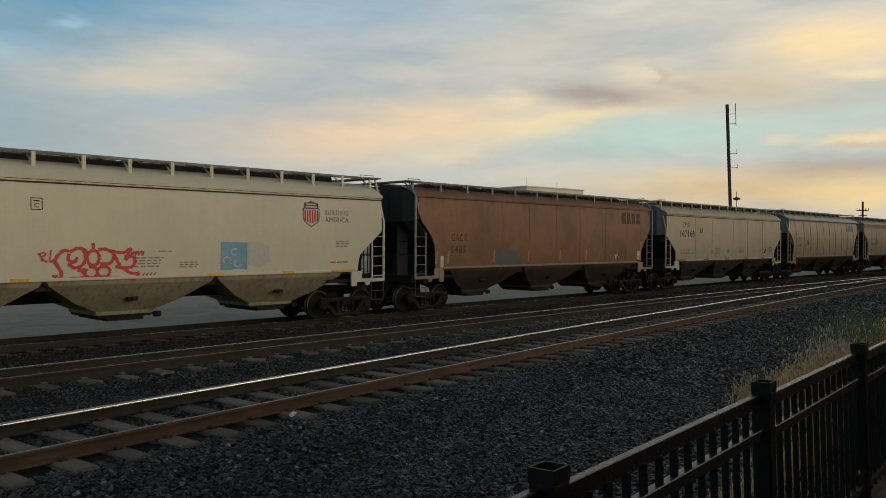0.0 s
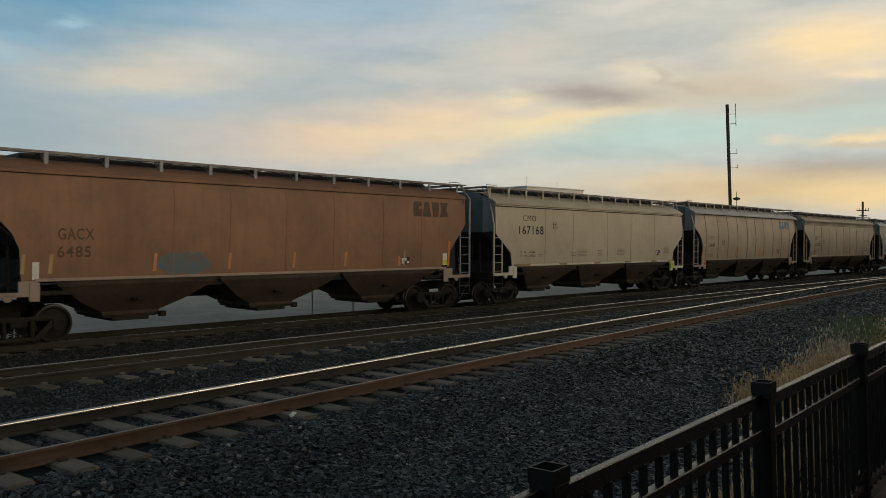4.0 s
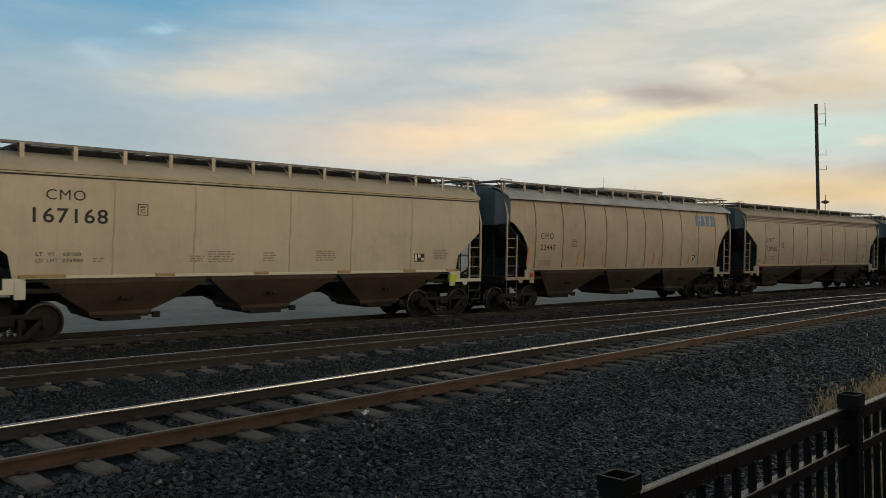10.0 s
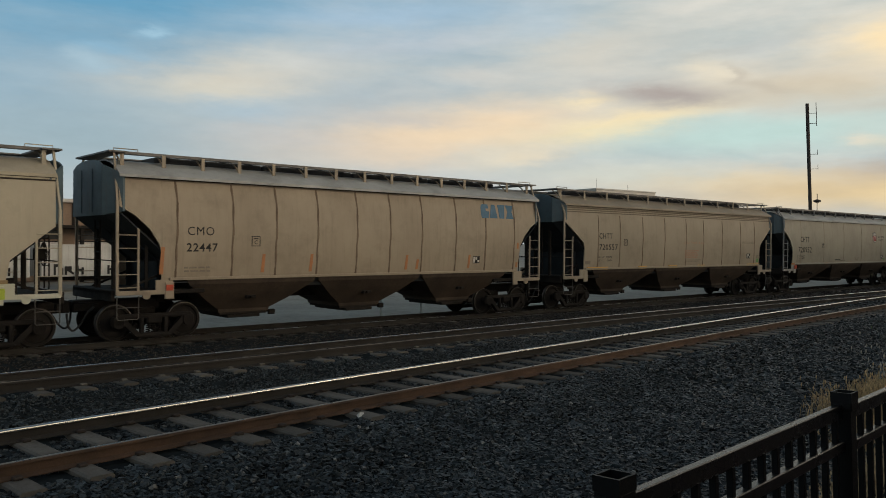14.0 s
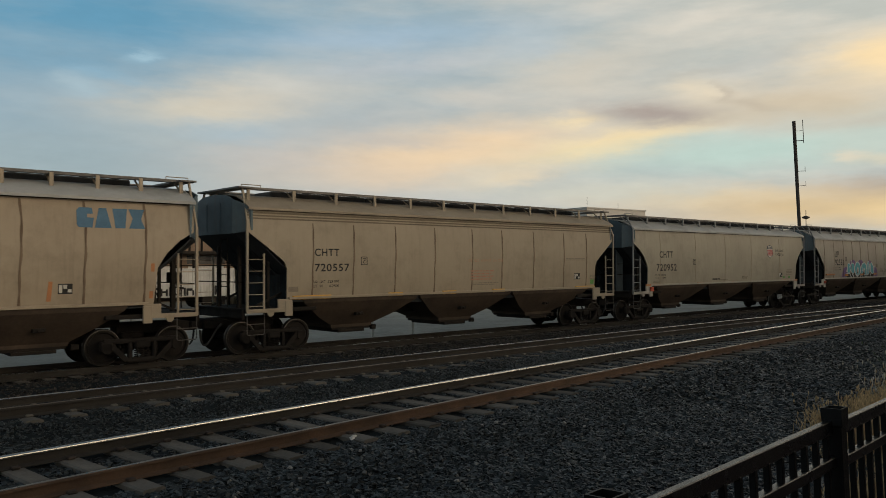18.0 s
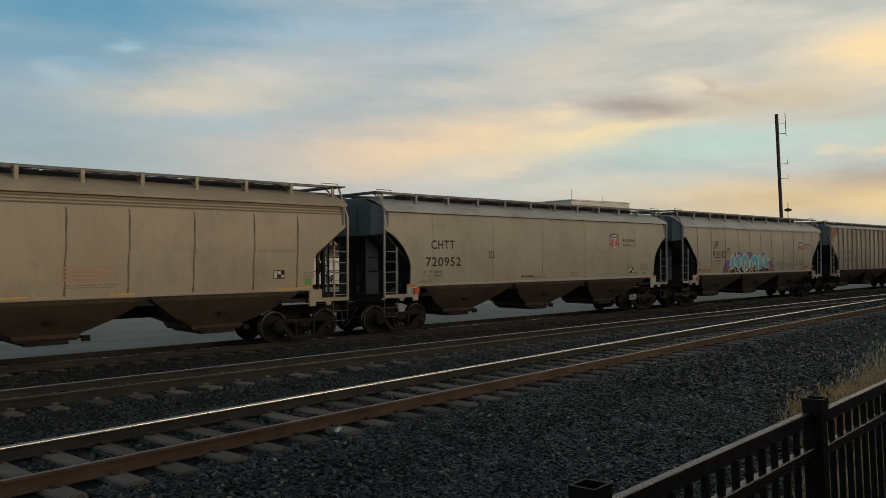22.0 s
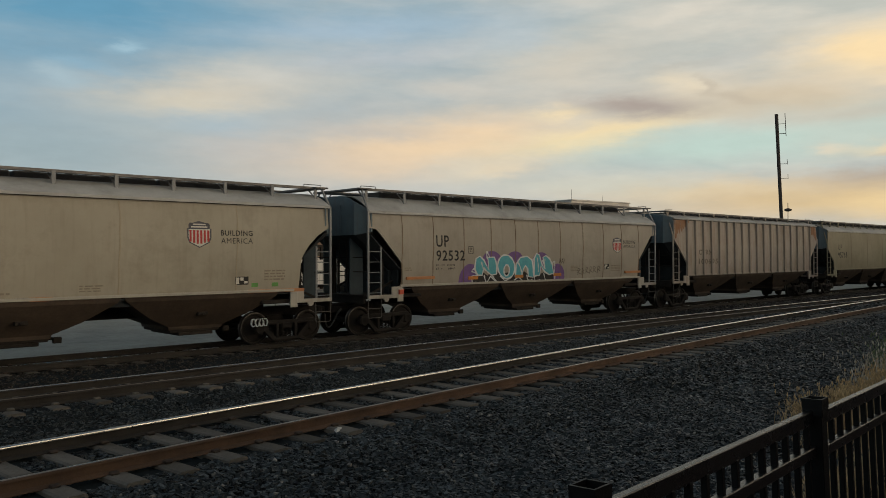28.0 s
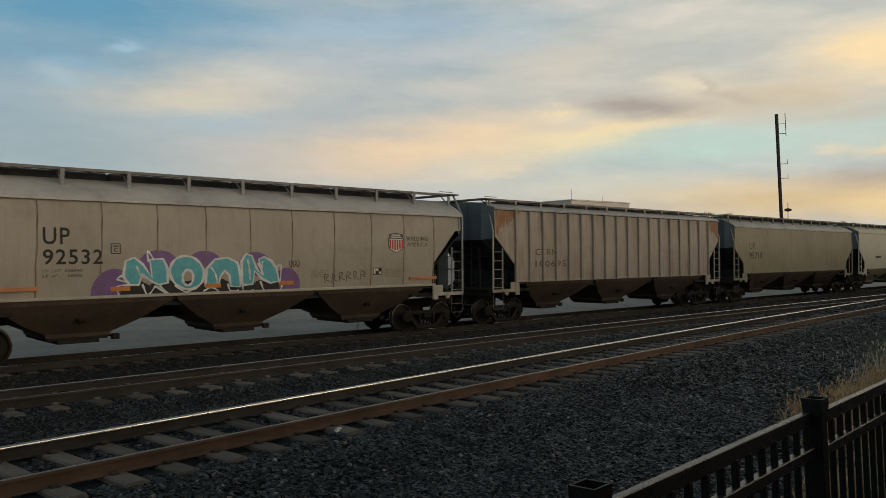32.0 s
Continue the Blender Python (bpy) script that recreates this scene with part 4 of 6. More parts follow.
    # hoppers: troughs that narrow down to a sliding gate
    first, last = 1.75, L - 1.75
    w = (last - first) / bays
    for k in range(bays):
        c = first + (k + 0.5) * w
        b = Mesh()
        ring = lambda hx, hy, z: [(c - hx, -hy, z), (c + hx, -hy, z), (c + hx, hy, z), (c - hx, hy, z)]
        vs = ring(w * 0.49, 1.57, 1.44) + ring(w * 0.475, 1.54, 1.32) + ring(w * 0.395, 1.36, 1.07) + ring(w * 0.31, 1.15, 0.81) + ring(0.78, 0.9, 0.52) + ring(0.76, 0.88, 0.42)
        b.add(vs, [(r * 4 + i, r * 4 + (i + 1) % 4, r * 4 + 4 + (i + 1) % 4, r * 4 + 4 + i) for r in range(5) for i in range(4)] + [(20, 21, 22, 23), (3, 2, 1, 0)])
        hp = part("hopper", b, P_HOPPER if paint is not P_UP_A else P_HOPPER_PALE_SHADED, car, "dust-stained discharge hopper, darker than the car body")
        b = Mesh()
        b.box(c - 0.72, c + 0.72, -0.86, 0.86, 0.34, 0.43, 0.015)
        b.box(c - 0.5, c + 0.5, -0.9, 0.9, 0.25, 0.34, 0.015)
        b.tube([(c + 0.72, -0.3, 0.37), (c + 0.98, -0.3, 0.37)], 0.045, 8)
        b.tube([(c + 0.95, -0.75, 0.36), (c + 0.95, 0.75, 0.36)], 0.035, 8)
        b.box(c + 0.85, c + 1.05, -0.8, -0.68, 0.28, 0.44, 0.02)
        part("outlet_gate", b, M_UNDER, hp)
        b = Mesh()
        b.box(c - 0.14, c + 0.14, -1.34, -1.2, 0.84, 0.94, 0.01)
        b.box(c - 0.05, c + 0.05, -1.4, -1.28, 0.85, 0.92, 0.01)
        part("vibrator_bracket", b, M_UNDER, hp)
    # roof walk and its brackets, hatch covers
    b = Mesh()
    for sgn in (-1, 1):
        b.box(-0.1, L + 0.1, sgn * 0.88 - 0.24, sgn * 0.88 + 0.24, top - 0.035, top)
        b.box(-0.1, L + 0.1, sgn * 1.13 - 0.015, sgn * 1.13 + 0.015, top - 0.07, top + 0.005)
    for x in (0.1, L - 0.1):
        b.box(x - 0.22, x + 0.22, -1.3, 1.3, top - 0.05, top - 0.005)
    part("running_board", b, P_WALKWAY, car, "grating walkway along the roof")
    bd = Mesh()
    bd.box(-0.05, 0.05, -1.17, -1.13, eave + 0.26 * up, top - 0.03, 0.006)
    bd.beam((0, -1.14, eave + 0.31 * up), (0, -0.75, top - 0.06), 0.04, 0.03)
    bdat = bd.data("walk_bracket", corner_paint)
    for k in range(brackets):
        x = 0.25 + (L - 0.5) * k / (brackets - 1)
        part("walk_bracket", bdat, parent=car, m=pose(x, 0, 0))
        part("walk_bracket", bdat, parent=car, m=pose(x, 0, 0, 0, 0, 180))
    hd = Mesh()
    hw = (L - 2.6) / 4
    hd.box(0.03, hw - 0.03, -0.5, 0.5, eave + 0.44 * up, top - 0.02, 0.04)
    for k in range(4):
        hd.box(hw * (k + 0.5) / 4 - 0.04, hw * (k + 0.5) / 4 + 0.04, -0.55, 0.55, top - 0.05, top + 0.015, 0.01)
    hdat = hd.data("hatch_cover", P_HATCH_SHADE)
    for k in range(4):
        part("hatch_cover", hdat, parent=car, m=pose(1.3 + hw * k, 0, 0))
    for x in (0.35, L - 0.35):
        b = Mesh().tube([(x - 0.3, -1.13, top), (x - 0.3, -1.13, top + 0.07), (x + 0.3, -1.13, top + 0.07), (x + 0.3, -1.13, top)], 0.014, 6)
        part("grab_rail", b, corner_paint, car)
    # weld seams, or outside ribs
    if seams:
        sd = Mesh()
        zs = np.linspace(sill + 0.05, eave - 0.12 - 0.1 * (lines - 1), 18)
        bow = [0.022 * math.sin(2.1 * z + 0.6) + 0.008 * math.sin(7.3 * z) for z in zs]
        thin = [0.75 + 0.45 * math.sin(5.1 * z) ** 2 for z in zs]
        sd.sheet([[(d - seam_w * n, -side_w(z) - 0.007, z) for d, n, z in zip(bow, thin, zs)], [(d + seam_w * n, -side_w(z) - 0.007, z) for d, n, z in zip(bow, thin, zs)]], (0, 0.02, 0))
        sdat = sd.data("weld_seam", seam_paint or M_SEAM)
        for x in seams:
            part("weld_seam", sdat, parent=car, m=pose(x, 0, 0))
    if ribs:
        rd = Mesh()
        rd.box(-0.04, 0.04, -side_w(2.6) - 0.075, -side_w(2.6) + 0.03, sill, eave - 0.04, 0.012)
        rdat = rd.data("side_rib", paint)
        for x in ribs:
            part("side_rib", rdat, parent=car, m=pose(x, 0, 0))
            part("side_rib", rdat, parent=car, m=pose(x, 0, 0, 0, 0, 180))
    return car


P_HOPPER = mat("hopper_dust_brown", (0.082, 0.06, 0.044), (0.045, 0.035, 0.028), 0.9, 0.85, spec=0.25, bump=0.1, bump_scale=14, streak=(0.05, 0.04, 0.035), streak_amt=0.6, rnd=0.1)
# darker copy of the pale body paint: dust plus the shade under the car
P_HOPPER_PALE_SHADED = mat("hopper_dusty_olive_shaded", (0.36, 0.33, 0.24), (0.22, 0.2, 0.14), 0.9, 0.85, spec=0.25, grain=0.05, bump=0.05, bump_scale=14, streak=(0.08, 0.07, 0.05), streak_amt=0.7)
M_EAVESOFT = mat("eave_line_soft", (0.14, 0.115, 0.085), (0.2, 0.165, 0.12), 2.0, 0.85)
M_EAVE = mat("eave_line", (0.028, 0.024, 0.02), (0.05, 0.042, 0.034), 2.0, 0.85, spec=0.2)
M_SEAMDARK = mat("weld_seam_rusty", (0.12, 0.08, 0.052), (0.21, 0.155, 0.108), 1.5, 0.85)
M_SEAMBROWN = mat("weld_seam_brown", (0.17, 0.09, 0.055), (0.24, 0.125, 0.07), 1.5, 0.85)
M_SEAM = mat("weld_seam", (0.29, 0.245, 0.18), (0.36, 0.31, 0.235), 2.0, 0.8)


def reflectors(car, places, material, z0=1.47, z1=1.56):
    for a, b_ in places:
        b = Mesh()
        strip(b, a, b_, z0, z1, 0.058)
        part("reflector", b, material, car, "yellow reflective strip")

M_LIME = mat("sticker_lime", (0.5, 0.6, 0.06), None, 3, 0.6)
M_DIMBLUE = mat("spray_dim_blue", (0.06, 0.12, 0.15), (0.13, 0.1, 0.075), 4, 0.7)
M_EMBLEM = mat("emblem_blue", (0.055, 0.16, 0.27), None, 3, 0.6)
M_RUSTPATCH = mat("rust_patch", (0.25, 0.115, 0.055), (0.3, 0.19, 0.12), 3.0, 0.9, bump=0.3)

CUT_STRAIGHT = [(0.1, 2.87), (1.05, 2.04), (1.15, 1.45)]
CUT_ROUND = [(0.06, 3.45), (0.45, 3.2), (0.8, 2.85), (1.04, 2.45), (1.13, 2.1), (1.12, 1.5)]
CUT_HIGH = [(0.05, 3.5), (0.62, 3.05), (1.15, 2.62), (1.24, 2.4), (1.26, 1.45)]
CUT_WAVE = [(0.05, 4.0), (0.16, 3.56), (0.32, 3.25), (0.55, 3.0), (0.82, 2.66), (0.97, 2.3), (1.02, 1.48)]
CUT_LONG = [(0.05, 3.5), (0.35, 3.45), (1.4, 2.25), (1.43, 1.45)]

def emblem(car, x0, z0, h, material, label):
    """Four plain blocks: notched, tapered, flared and waisted."""
    w = h * 0.76
    for k, sh in enumerate(([(0, 0.12), (0.12, 0), (0.9, 0), (1, 0.5), (0.6, 0.5), (0.6, 0.68), (0.95, 0.7), (0.9, 1), (0.15, 1), (0, 0.85)], [(0, 0), (1, 0), (0.72, 1), (0.28, 1)],
                            [(0.2, 0), (0.8, 0), (0.95, 1), (0.05, 1)], [(0, 0), (1, 0), (0.76, 0.5), (1, 1), (0, 1), (0.24, 0.5)])):
        b = Mesh()
        flat_shape(b, [(x * w, z * h) for x, z in sh], x0 + k * w * 1.04, z0)
        part("emblem_block", b, material, car, label)


# pale grey car with a shield, a red tag and a blue patch
car = hopper_car(1.2, 17.05, P_UP_A, "pale grey covered hopper car with red graffiti and a shield", CUT_STRAIGHT, eave=4.13, brackets=15, lines=2, roof_paint=P_UP_A)
o = 1.2
shield(car, 14.96 - o, 3.0, 0.56, 0.84)
words("lettering", "BUILDING", 15.77 - o, 3.39, 0.94, 0.17, M_TEXTFADE, car)
words("lettering", "AMERICA", 15.77 - o, 3.15, 0.94, 0.17, M_TEXT, car)
class_box(car, 7.15 - o, 3.27)
for k, (xx, zz, ww, hh, nn) in enumerate([(10.3, 2.18, 0.4, 0.06, 1), (9.6, 1.75, 0.9, 0.32, 4), (10.9, 1.72, 0.6, 0.2, 3), (16.2, 2.3, 0.6, 0.25, 3), (16.0, 1.75, 0.9, 0.1, 1)]):
    bars("small_print", xx - o, zz, ww, hh, nn, M_TEXTFADE, car)
b = Mesh()
flat_shape(b, [(0, 0), (0.28, 0.0), (0.5, 0.04), (0.86, 0), (0.86, 0.84), (0, 0.86)], 12.12 - o, 1.62)
part("blue_patch", b, M_BLUE, car, "square patch of sprayed blue paint")
for k, (dx, dz) in enumerate(((0.2, 0.3), (0.45, 0.55), (0.55, 0.2))):
    b = Mesh()
    stroke(b, [(12.12 - o + dx + 0.12 * math.cos(a), 1.62 + dz + 0.1 * math.sin(a)) for a in np.linspace(k, k + 4.0, 9)], 0.05, 0.012)
    part("patch_motif", b, M_PALEBLUE, car)
b = Mesh()
flat_shape(b, [(0, 0.1), (0.4, 0.0), (0.75, 0.2), (0.7, 0.7), (0.3, 0.82), (0, 0.8)], 13.0 - o, 1.66, 0.006)
part("faded_patch", b, M_PALEBLUE, car, "faded blue spray patch")
reflectors(car, [(6.7 - o, 7.1 - o), (11.7 - o, 12.2 - o), (14.2 - o, 14.6 - o), (16.0 - o, 17.0 - o)], M_YELLOW, 1.46, 1.54)


def bend(pts, n=5):
    """A smooth line through a few points."""
    p = [Vector(q) for q in pts]
    p = [p[0] * 2 - p[1]] + p + [p[-1] * 2 - p[-2]]
    out = []
    for i in range(1, len(p) - 2):
        for k in range(n):
            t = k / n
            out.append(tuple(0.5 * (2 * p[i] + (p[i + 1] - p[i - 1]) * t + (2 * p[i - 1] - 5 * p[i] + 4 * p[i + 1] - p[i + 2]) * t * t + (3 * p[i] - p[i - 1] - 3 * p[i + 1] + p[i + 2]) * t * t * t)))
    return out + [tuple(p[-2])]


def red_tag(car, x0, z0):
    """Bubble outlines and small scrawls in sprayed red line."""
    def ring(cx, cz, rx, rz, a0=0.0, a1=360.0):
        return [(cx + rx * math.cos(radians(a)), cz + rz * math.sin(radians(a))) for a in np.linspace(a0, a1, 7)]

    def draw(name, lines, width):
        for k, pts in enumerate(lines):
            b = Mesh()
            stroke(b, [(x0 + x, z0 + z) for x, z in bend(pts)], width, 0.012 + 0.0004 * k, wob=0.2)
            part(name, b, M_SPRAYRED, car, "red sprayed graffiti line")

    big = [[(0.38, 0.5), (0.45, 0.68), (0.6, 0.82), (0.75, 0.8), (0.9, 0.87), (1.05, 0.86), (1.15, 0.76)], [(0.4, 0.52), (0.55, 0.22), (0.46, 0.02)],
           [(0.72, 0.74), (0.7, 0.6), (0.82, 0.5), (0.92, 0.64)], [(0.7, 0.48), (0.84, 0.37), (1.02, 0.42), (1.11, 0.62), (1.06, 0.84)],
           ring(1.3, 0.62, 0.155, 0.2), [(1.29, 1.02), (1.3, 0.8)], [(1.42, 0.84), (1.6, 0.85), (1.76, 0.76), (1.8, 0.64), (1.72, 0.48), (1.5, 0.44)],
           [(1.74, 0.8), (1.95, 0.76), (2.1, 0.77), (2.24, 0.87), (2.12, 0.62), (2.1, 0.56)], [(2.1, 0.56), (2.24, 0.66), (2.36, 0.56), (2.3, 0.38), (2.1, 0.34), (1.84, 0.38)],
           [(1.78, 0.8), (1.88, 0.56), (1.97, 0.4)]]
    low = [ring(1.25, 0.24, 0.15, 0.15, 140, 470), [(0.95, 0.36), (1.06, 0.24), (1.12, 0.1)], ring(1.56, 0.25, 0.165, 0.14), [(1.5, 0.38), (1.5, 0.5)],
           [(0.92, 0.3), (1.1, 0.31)], [(2.0, 0.36), (2.18, 0.23), (2.32, 0.18), (2.48, 0.2)],
           [(0.36, 0.08), (0.48, 0.02), (0.7, 0.08), (1.0, 0.1), (1.4, 0.07), (1.75, 0.08), (2.1, 0.06), (2.34, 0.02), (2.48, 0.18)]]
    small = [[(0.0, 0.72), (0.14, 0.77), (0.18, 0.7), (0.08, 0.65), (0.22, 0.52)], [(0.05, 0.76), (0.11, 0.54)], [(0.3, 0.84), (0.28, 0.54), (0.38, 0.6)],
             [(0.34, 0.2), (0.39, 0.05)], [(0.36, 0.17), (0.45, 0.17), (0.4, 0.11), (0.5, 0.04)]]
    for k in range(4):
        small.append([(2.25 + 0.09 * k, 0.78 + 0.01 * k), (2.28 + 0.09 * k, 0.68), (2.32 + 0.09 * k, 0.8)])
        small.append([(2.62 + 0.1 * k, 0.19), (2.57 + 0.1 * k, 0.12), (2.64 + 0.1 * k, 0.05)])
    draw("graffiti_outline", big, 0.085)
    draw("graffiti_foot", low, 0.08)
    draw("graffiti_scrawl", small, 0.04)


red_tag(car, 6.1, 1.42)

# rust brown car
o = 19.75
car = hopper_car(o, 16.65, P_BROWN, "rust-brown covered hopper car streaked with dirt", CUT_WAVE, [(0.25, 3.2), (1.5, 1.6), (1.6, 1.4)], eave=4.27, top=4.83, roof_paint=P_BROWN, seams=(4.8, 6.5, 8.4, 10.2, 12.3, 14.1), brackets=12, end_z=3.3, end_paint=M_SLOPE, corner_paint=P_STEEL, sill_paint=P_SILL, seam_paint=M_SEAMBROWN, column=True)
words("lettering", "GACX", 21.58 - o, 2.52, 0.86, 0.3, M_TEXTRUST, car)
words("lettering", "6485", 21.56 - o, 2.06, 0.8, 0.3, M_TEXTRUST, car)
emblem(car, 13.72, 3.46, 0.56, M_TEXTRUST, "black block of the emblem")
for xx in (0.98, 1.6, 4.2, 6.4, 8.6, 10.6, 13.2):
    b = Mesh()
    flat_shape(b, [(0, 0), (0.09, 0), (0.13, 0.5), (0.05, 0.5)], xx, 1.65)
    part("reflector", b, M_ORANGE if 3 < xx < 11 else M_YELDIRTY, car, "dull orange reflective strip")
b = Mesh()
strip(b, 1.25, 1.4, 1.5, 1.95, 0.02)
part("placard", b, M_WHITE, car, "white corner plate")
check_panel(car, 13.12, 1.66, 0.4, 0.27)
b = Mesh()
strip(b, 12.98, 13.08, 1.62, 1.96)
part("reflector", b, M_ORANGE, car, "orange reflective strip")
b = Mesh()
flat_shape(b, [(0, 0), (0.11, 0), (0.16, 0.98), (0.05, 1.0)], 15.42, 1.54)
part("reflector", b, M_SPRAYORANGE, car, "tall orange reflective strip")
b = Mesh()
strip(b, 15.18, 15.4, 1.8, 2.05)
part("inspection_sticker", b, M_WHITE, car, "pale inspection sticker")
b = Mesh()
strip(b, 15.18, 15.4, 1.6, 1.8)
part("inspection_sticker", b, M_LIME, car, "yellow-green inspection sticker")
for k, (xa, za, sx, sz) in enumerate(((4.3, 1.55, 0.9, 0.6), (4.6, 1.62, 0.95, 0.55), (4.95, 1.52, 0.85, 0.66))):
    b = Mesh()
    flat_shape(b, [(sx * (0.5 + 0.5 * math.cos(a) * (1 + 0.12 * math.sin(3 * a + k))), sz * (0.5 + 0.5 * math.sin(a) * (1 + 0.15 * math.cos(4 * a + k)))) for a in np.linspace(0, 2 * math.pi, 18, endpoint=False)], xa, za, 0.006 + 0.001 * k)
    part("graffiti_patch", b, M_DIMBLUE, car, "dim blue graffiti patch")

# cream car
o = 37.83
car = hopper_car(o, 15.67, P_CREAM, "cream covered hopper car with black stencilled lettering", CUT_STRAIGHT, eave=4.17, top=4.86, roof_paint=P_CREAM, seams=(3.35, 5.4, 8.2, 10.3, 12.6), brackets=14, lines=2, sill_paint=P_UP_A)
words("lettering", "CMO", 39.66 - o, 3.42, 0.87, 0.26, M_TEXT, car)
words("lettering", "167168", 39.38 - o, 2.84, 1.66, 0.38, M_TEXT, car)
class_box(car, 41.75 - o, 3.1, 0.26)
weights(car, "LT WT  60100", 39.45 - o, 2.02, 1.0, 0.09)
weights(car, "LD LMT 225900", 39.45 - o, 1.86, 1.05, 0.09)
for xx, zz, ww, hh, nn in ((40.7, 1.85, 0.28, 0.14, 2), (43.1, 1.85, 0.4, 0.2, 3), (43.6, 1.83, 0.75, 0.35, 5), (45.2, 1.85, 0.4, 0.3, 4), (46.9, 1.86, 0.7, 0.35, 5), (51.4, 1.9, 0.6, 0.35, 4)):
    bars("small_print", xx - o, zz, ww, hh, nn, M_TEXTFADE, car)
b = Mesh()
strip(b, 14.2, 14.5, 1.1, 1.36, 0.12)
part("inspection_sticker", b, M_LIME, car, "yellow-green inspection sticker")
check_panel(car, 50.55 - o, 1.82, 0.42, 0.28)
reflectors(car, [(39.1 - o, 40.1 - o), (42.2 - o, 42.7 - o), (44.9 - o, 45.35 - o), (47.6 - o, 48.1 - o), (50.1 - o, 50.6 - o), (51.9 - o, 52.4 - o)], M_YELDIRTY)

# tan car with a blue emblem
o = 54.8
car = hopper_car(o, 15.4, P_TAN, "tan covered hopper car with rust streaks and a blue emblem", CUT_ROUND, eave=4.3, top=4.94, seams=(1.5, 3.05, 4.37, 5.73, 7.13, 8.4, 9.7, 11.2, 12.6, 14.05), brackets=15, end_z=3.25, end_paint=P_END_SHADE, bulge=0.085, seam_w=0.026, seam_paint=M_SEAMDARK)
words("lettering", "CMO", 56.58 - o, 2.7, 0.73, 0.24, M_TEXT, car)
words("lettering", "22447", 56.55 - o, 2.24, 0.86, 0.24, M_TEXT, car)
class_box(car, 58.4 - o, 2.4, 0.26)
bars("small_print", 56.5 - o, 1.65, 0.8, 0.2, 2, M_TEXTFADE, car)
emblem(car, 67.22 - o, 3.5, 0.52, M_EMBLEM, "blue block of the emblem")
check_panel(car, 66.8 - o, 1.8, 0.32, 0.26)
for xx, hi in ((0.9, 0.75), (3.75, 0.55), (5.3, 0.55), (8.85, 0.5), (9.3, 0.35), (11.6, 0.5), (14.0, 0.95)):
    b = Mesh()
    flat_shape(b, [(0, 0), (0.1, 0), (0.13, hi), (0.04, hi)], xx + 0.15, 1.62)
    part("reflector", b, M_ORANGE, car, "rust-orange vertical reflective strip")
b = Mesh()
strip(b, 1.2, 1.38, 1.18, 1.34, 0.17)
part("red_marker", b, M_REDORANGE, car, "small red marker")

# sand coloured car
o = 71.66
car = hopper_car(o, 16.84, P_SAND, "sand-coloured covered hopper car with stepped eaves", CUT_HIGH, eave=4.24, top=4.88, roof_paint=P_SAND, seams=(2.12, 3.58, 5.21, 6.89, 8.63, 10.13, 11.85, 13.62, 15.04), brackets=12, lines=4, end_z=3.5, bulge=0.06, seam_w=0.022, seam_paint=M_SEAMDARK)
words("lettering", "CHTT", 73.83 - o, 2.79, 0.87, 0.24, M_TEXT, car)
words("lettering", "720557", 73.83 - o, 2.3, 1.23, 0.25, M_TEXT, car)
class_box(car, 75.5 - o, 2.5, 0.24)
weights(car, "LD LMT 223100", 73.8 - o, 1.94, 0.9, 0.08)
weights(car, "LT WT   62900", 73.8 - o, 1.8, 0.9, 0.08)
weights(car, "DO NOT HAMMER ON CAR", 8.43, 2.6, 1.74, 0.11, "red_lettering", M_TEXTRED)
bars("red_print", 8.54, 1.9, 1.2, 0.42, 4, M_TEXTRED, car)
for xx, zz, ww, hh, nn in ((80.3, 1.72, 1.3, 0.12, 2), (85.4, 2.65, 1.3, 0.12, 2), (86.9, 1.85, 0.4, 0.2, 3)):
    bars("small_print", xx - o, zz, ww, hh, nn, M_TEXTFADE, car)
b = Mesh()
strip(b, 1.3, 1.62, 1.68, 1.84)
part("data_plate", b, M_TEXTFADE, car)
check_panel(car, 85.9 - o, 1.85, 0.36, 0.26)
b = Mesh()
strip(b, 15.3, 15.51, 1.64, 1.83)
part("sticker", b, M_GREEN, car, "green sticker")
reflectors(car, [(73.1 - o, 74.4 - o), (76.6 - o, 77.15 - o), (78.9 - o, 79.5 - o), (81.3 - o, 81.9 - o), (86.0 - o, 87.2 - o)], M_YELLOW, 1.44, 1.56)

# warm grey car with a shield
o = 89.95
car = hopper_car(o, 16.91, P_GREY, "warm grey covered hopper car with a shield emblem", CUT_ROUND, eave=4.16, top=4.8, seams=(2.1, 5.1, 7.9, 10.6, 13.8), brackets=12, end_z=3.3, bulge=0.05, corner_paint=P_STEEL, sill_paint=P_SILLGREY, column=True)
words("lettering", "CHTT", 91.97 - o, 2.78, 1.1, 0.33, M_TEXT, car)
words("lettering", "720952", 91.72 - o, 2.15, 1.65, 0.34, M_TEXT, car)
class_box(car, 94.8 - o, 2.45, 0.24)
weights(car, "LD LMT 223000", 91.6 - o, 1.92, 0.9, 0.08)
weights(car, "LT WT   63000", 91.6 - o, 1.78, 0.9, 0.08)
shield(car, 102.35 - o, 2.82, 0.6, 0.74)
words("lettering", "BUILDING", 103.27 - o, 3.15, 0.96, 0.16, M_TEXT, car)
words("lettering", "AMERICA", 103.27 - o, 2.92, 0.96, 0.16, M_TEXT, car)
for xx, zz, ww, hh, nn in ((97.3, 1.6, 0.9, 0.1, 1), (99.6, 1.62, 0.6, 0.2, 3), (104.6, 1.8, 0.7, 0.35, 4), (91.5, 1.58, 0.5, 0.12, 2)):
    bars("small_print", xx - o, zz, ww, hh, nn, M_TEXTFADE, car)
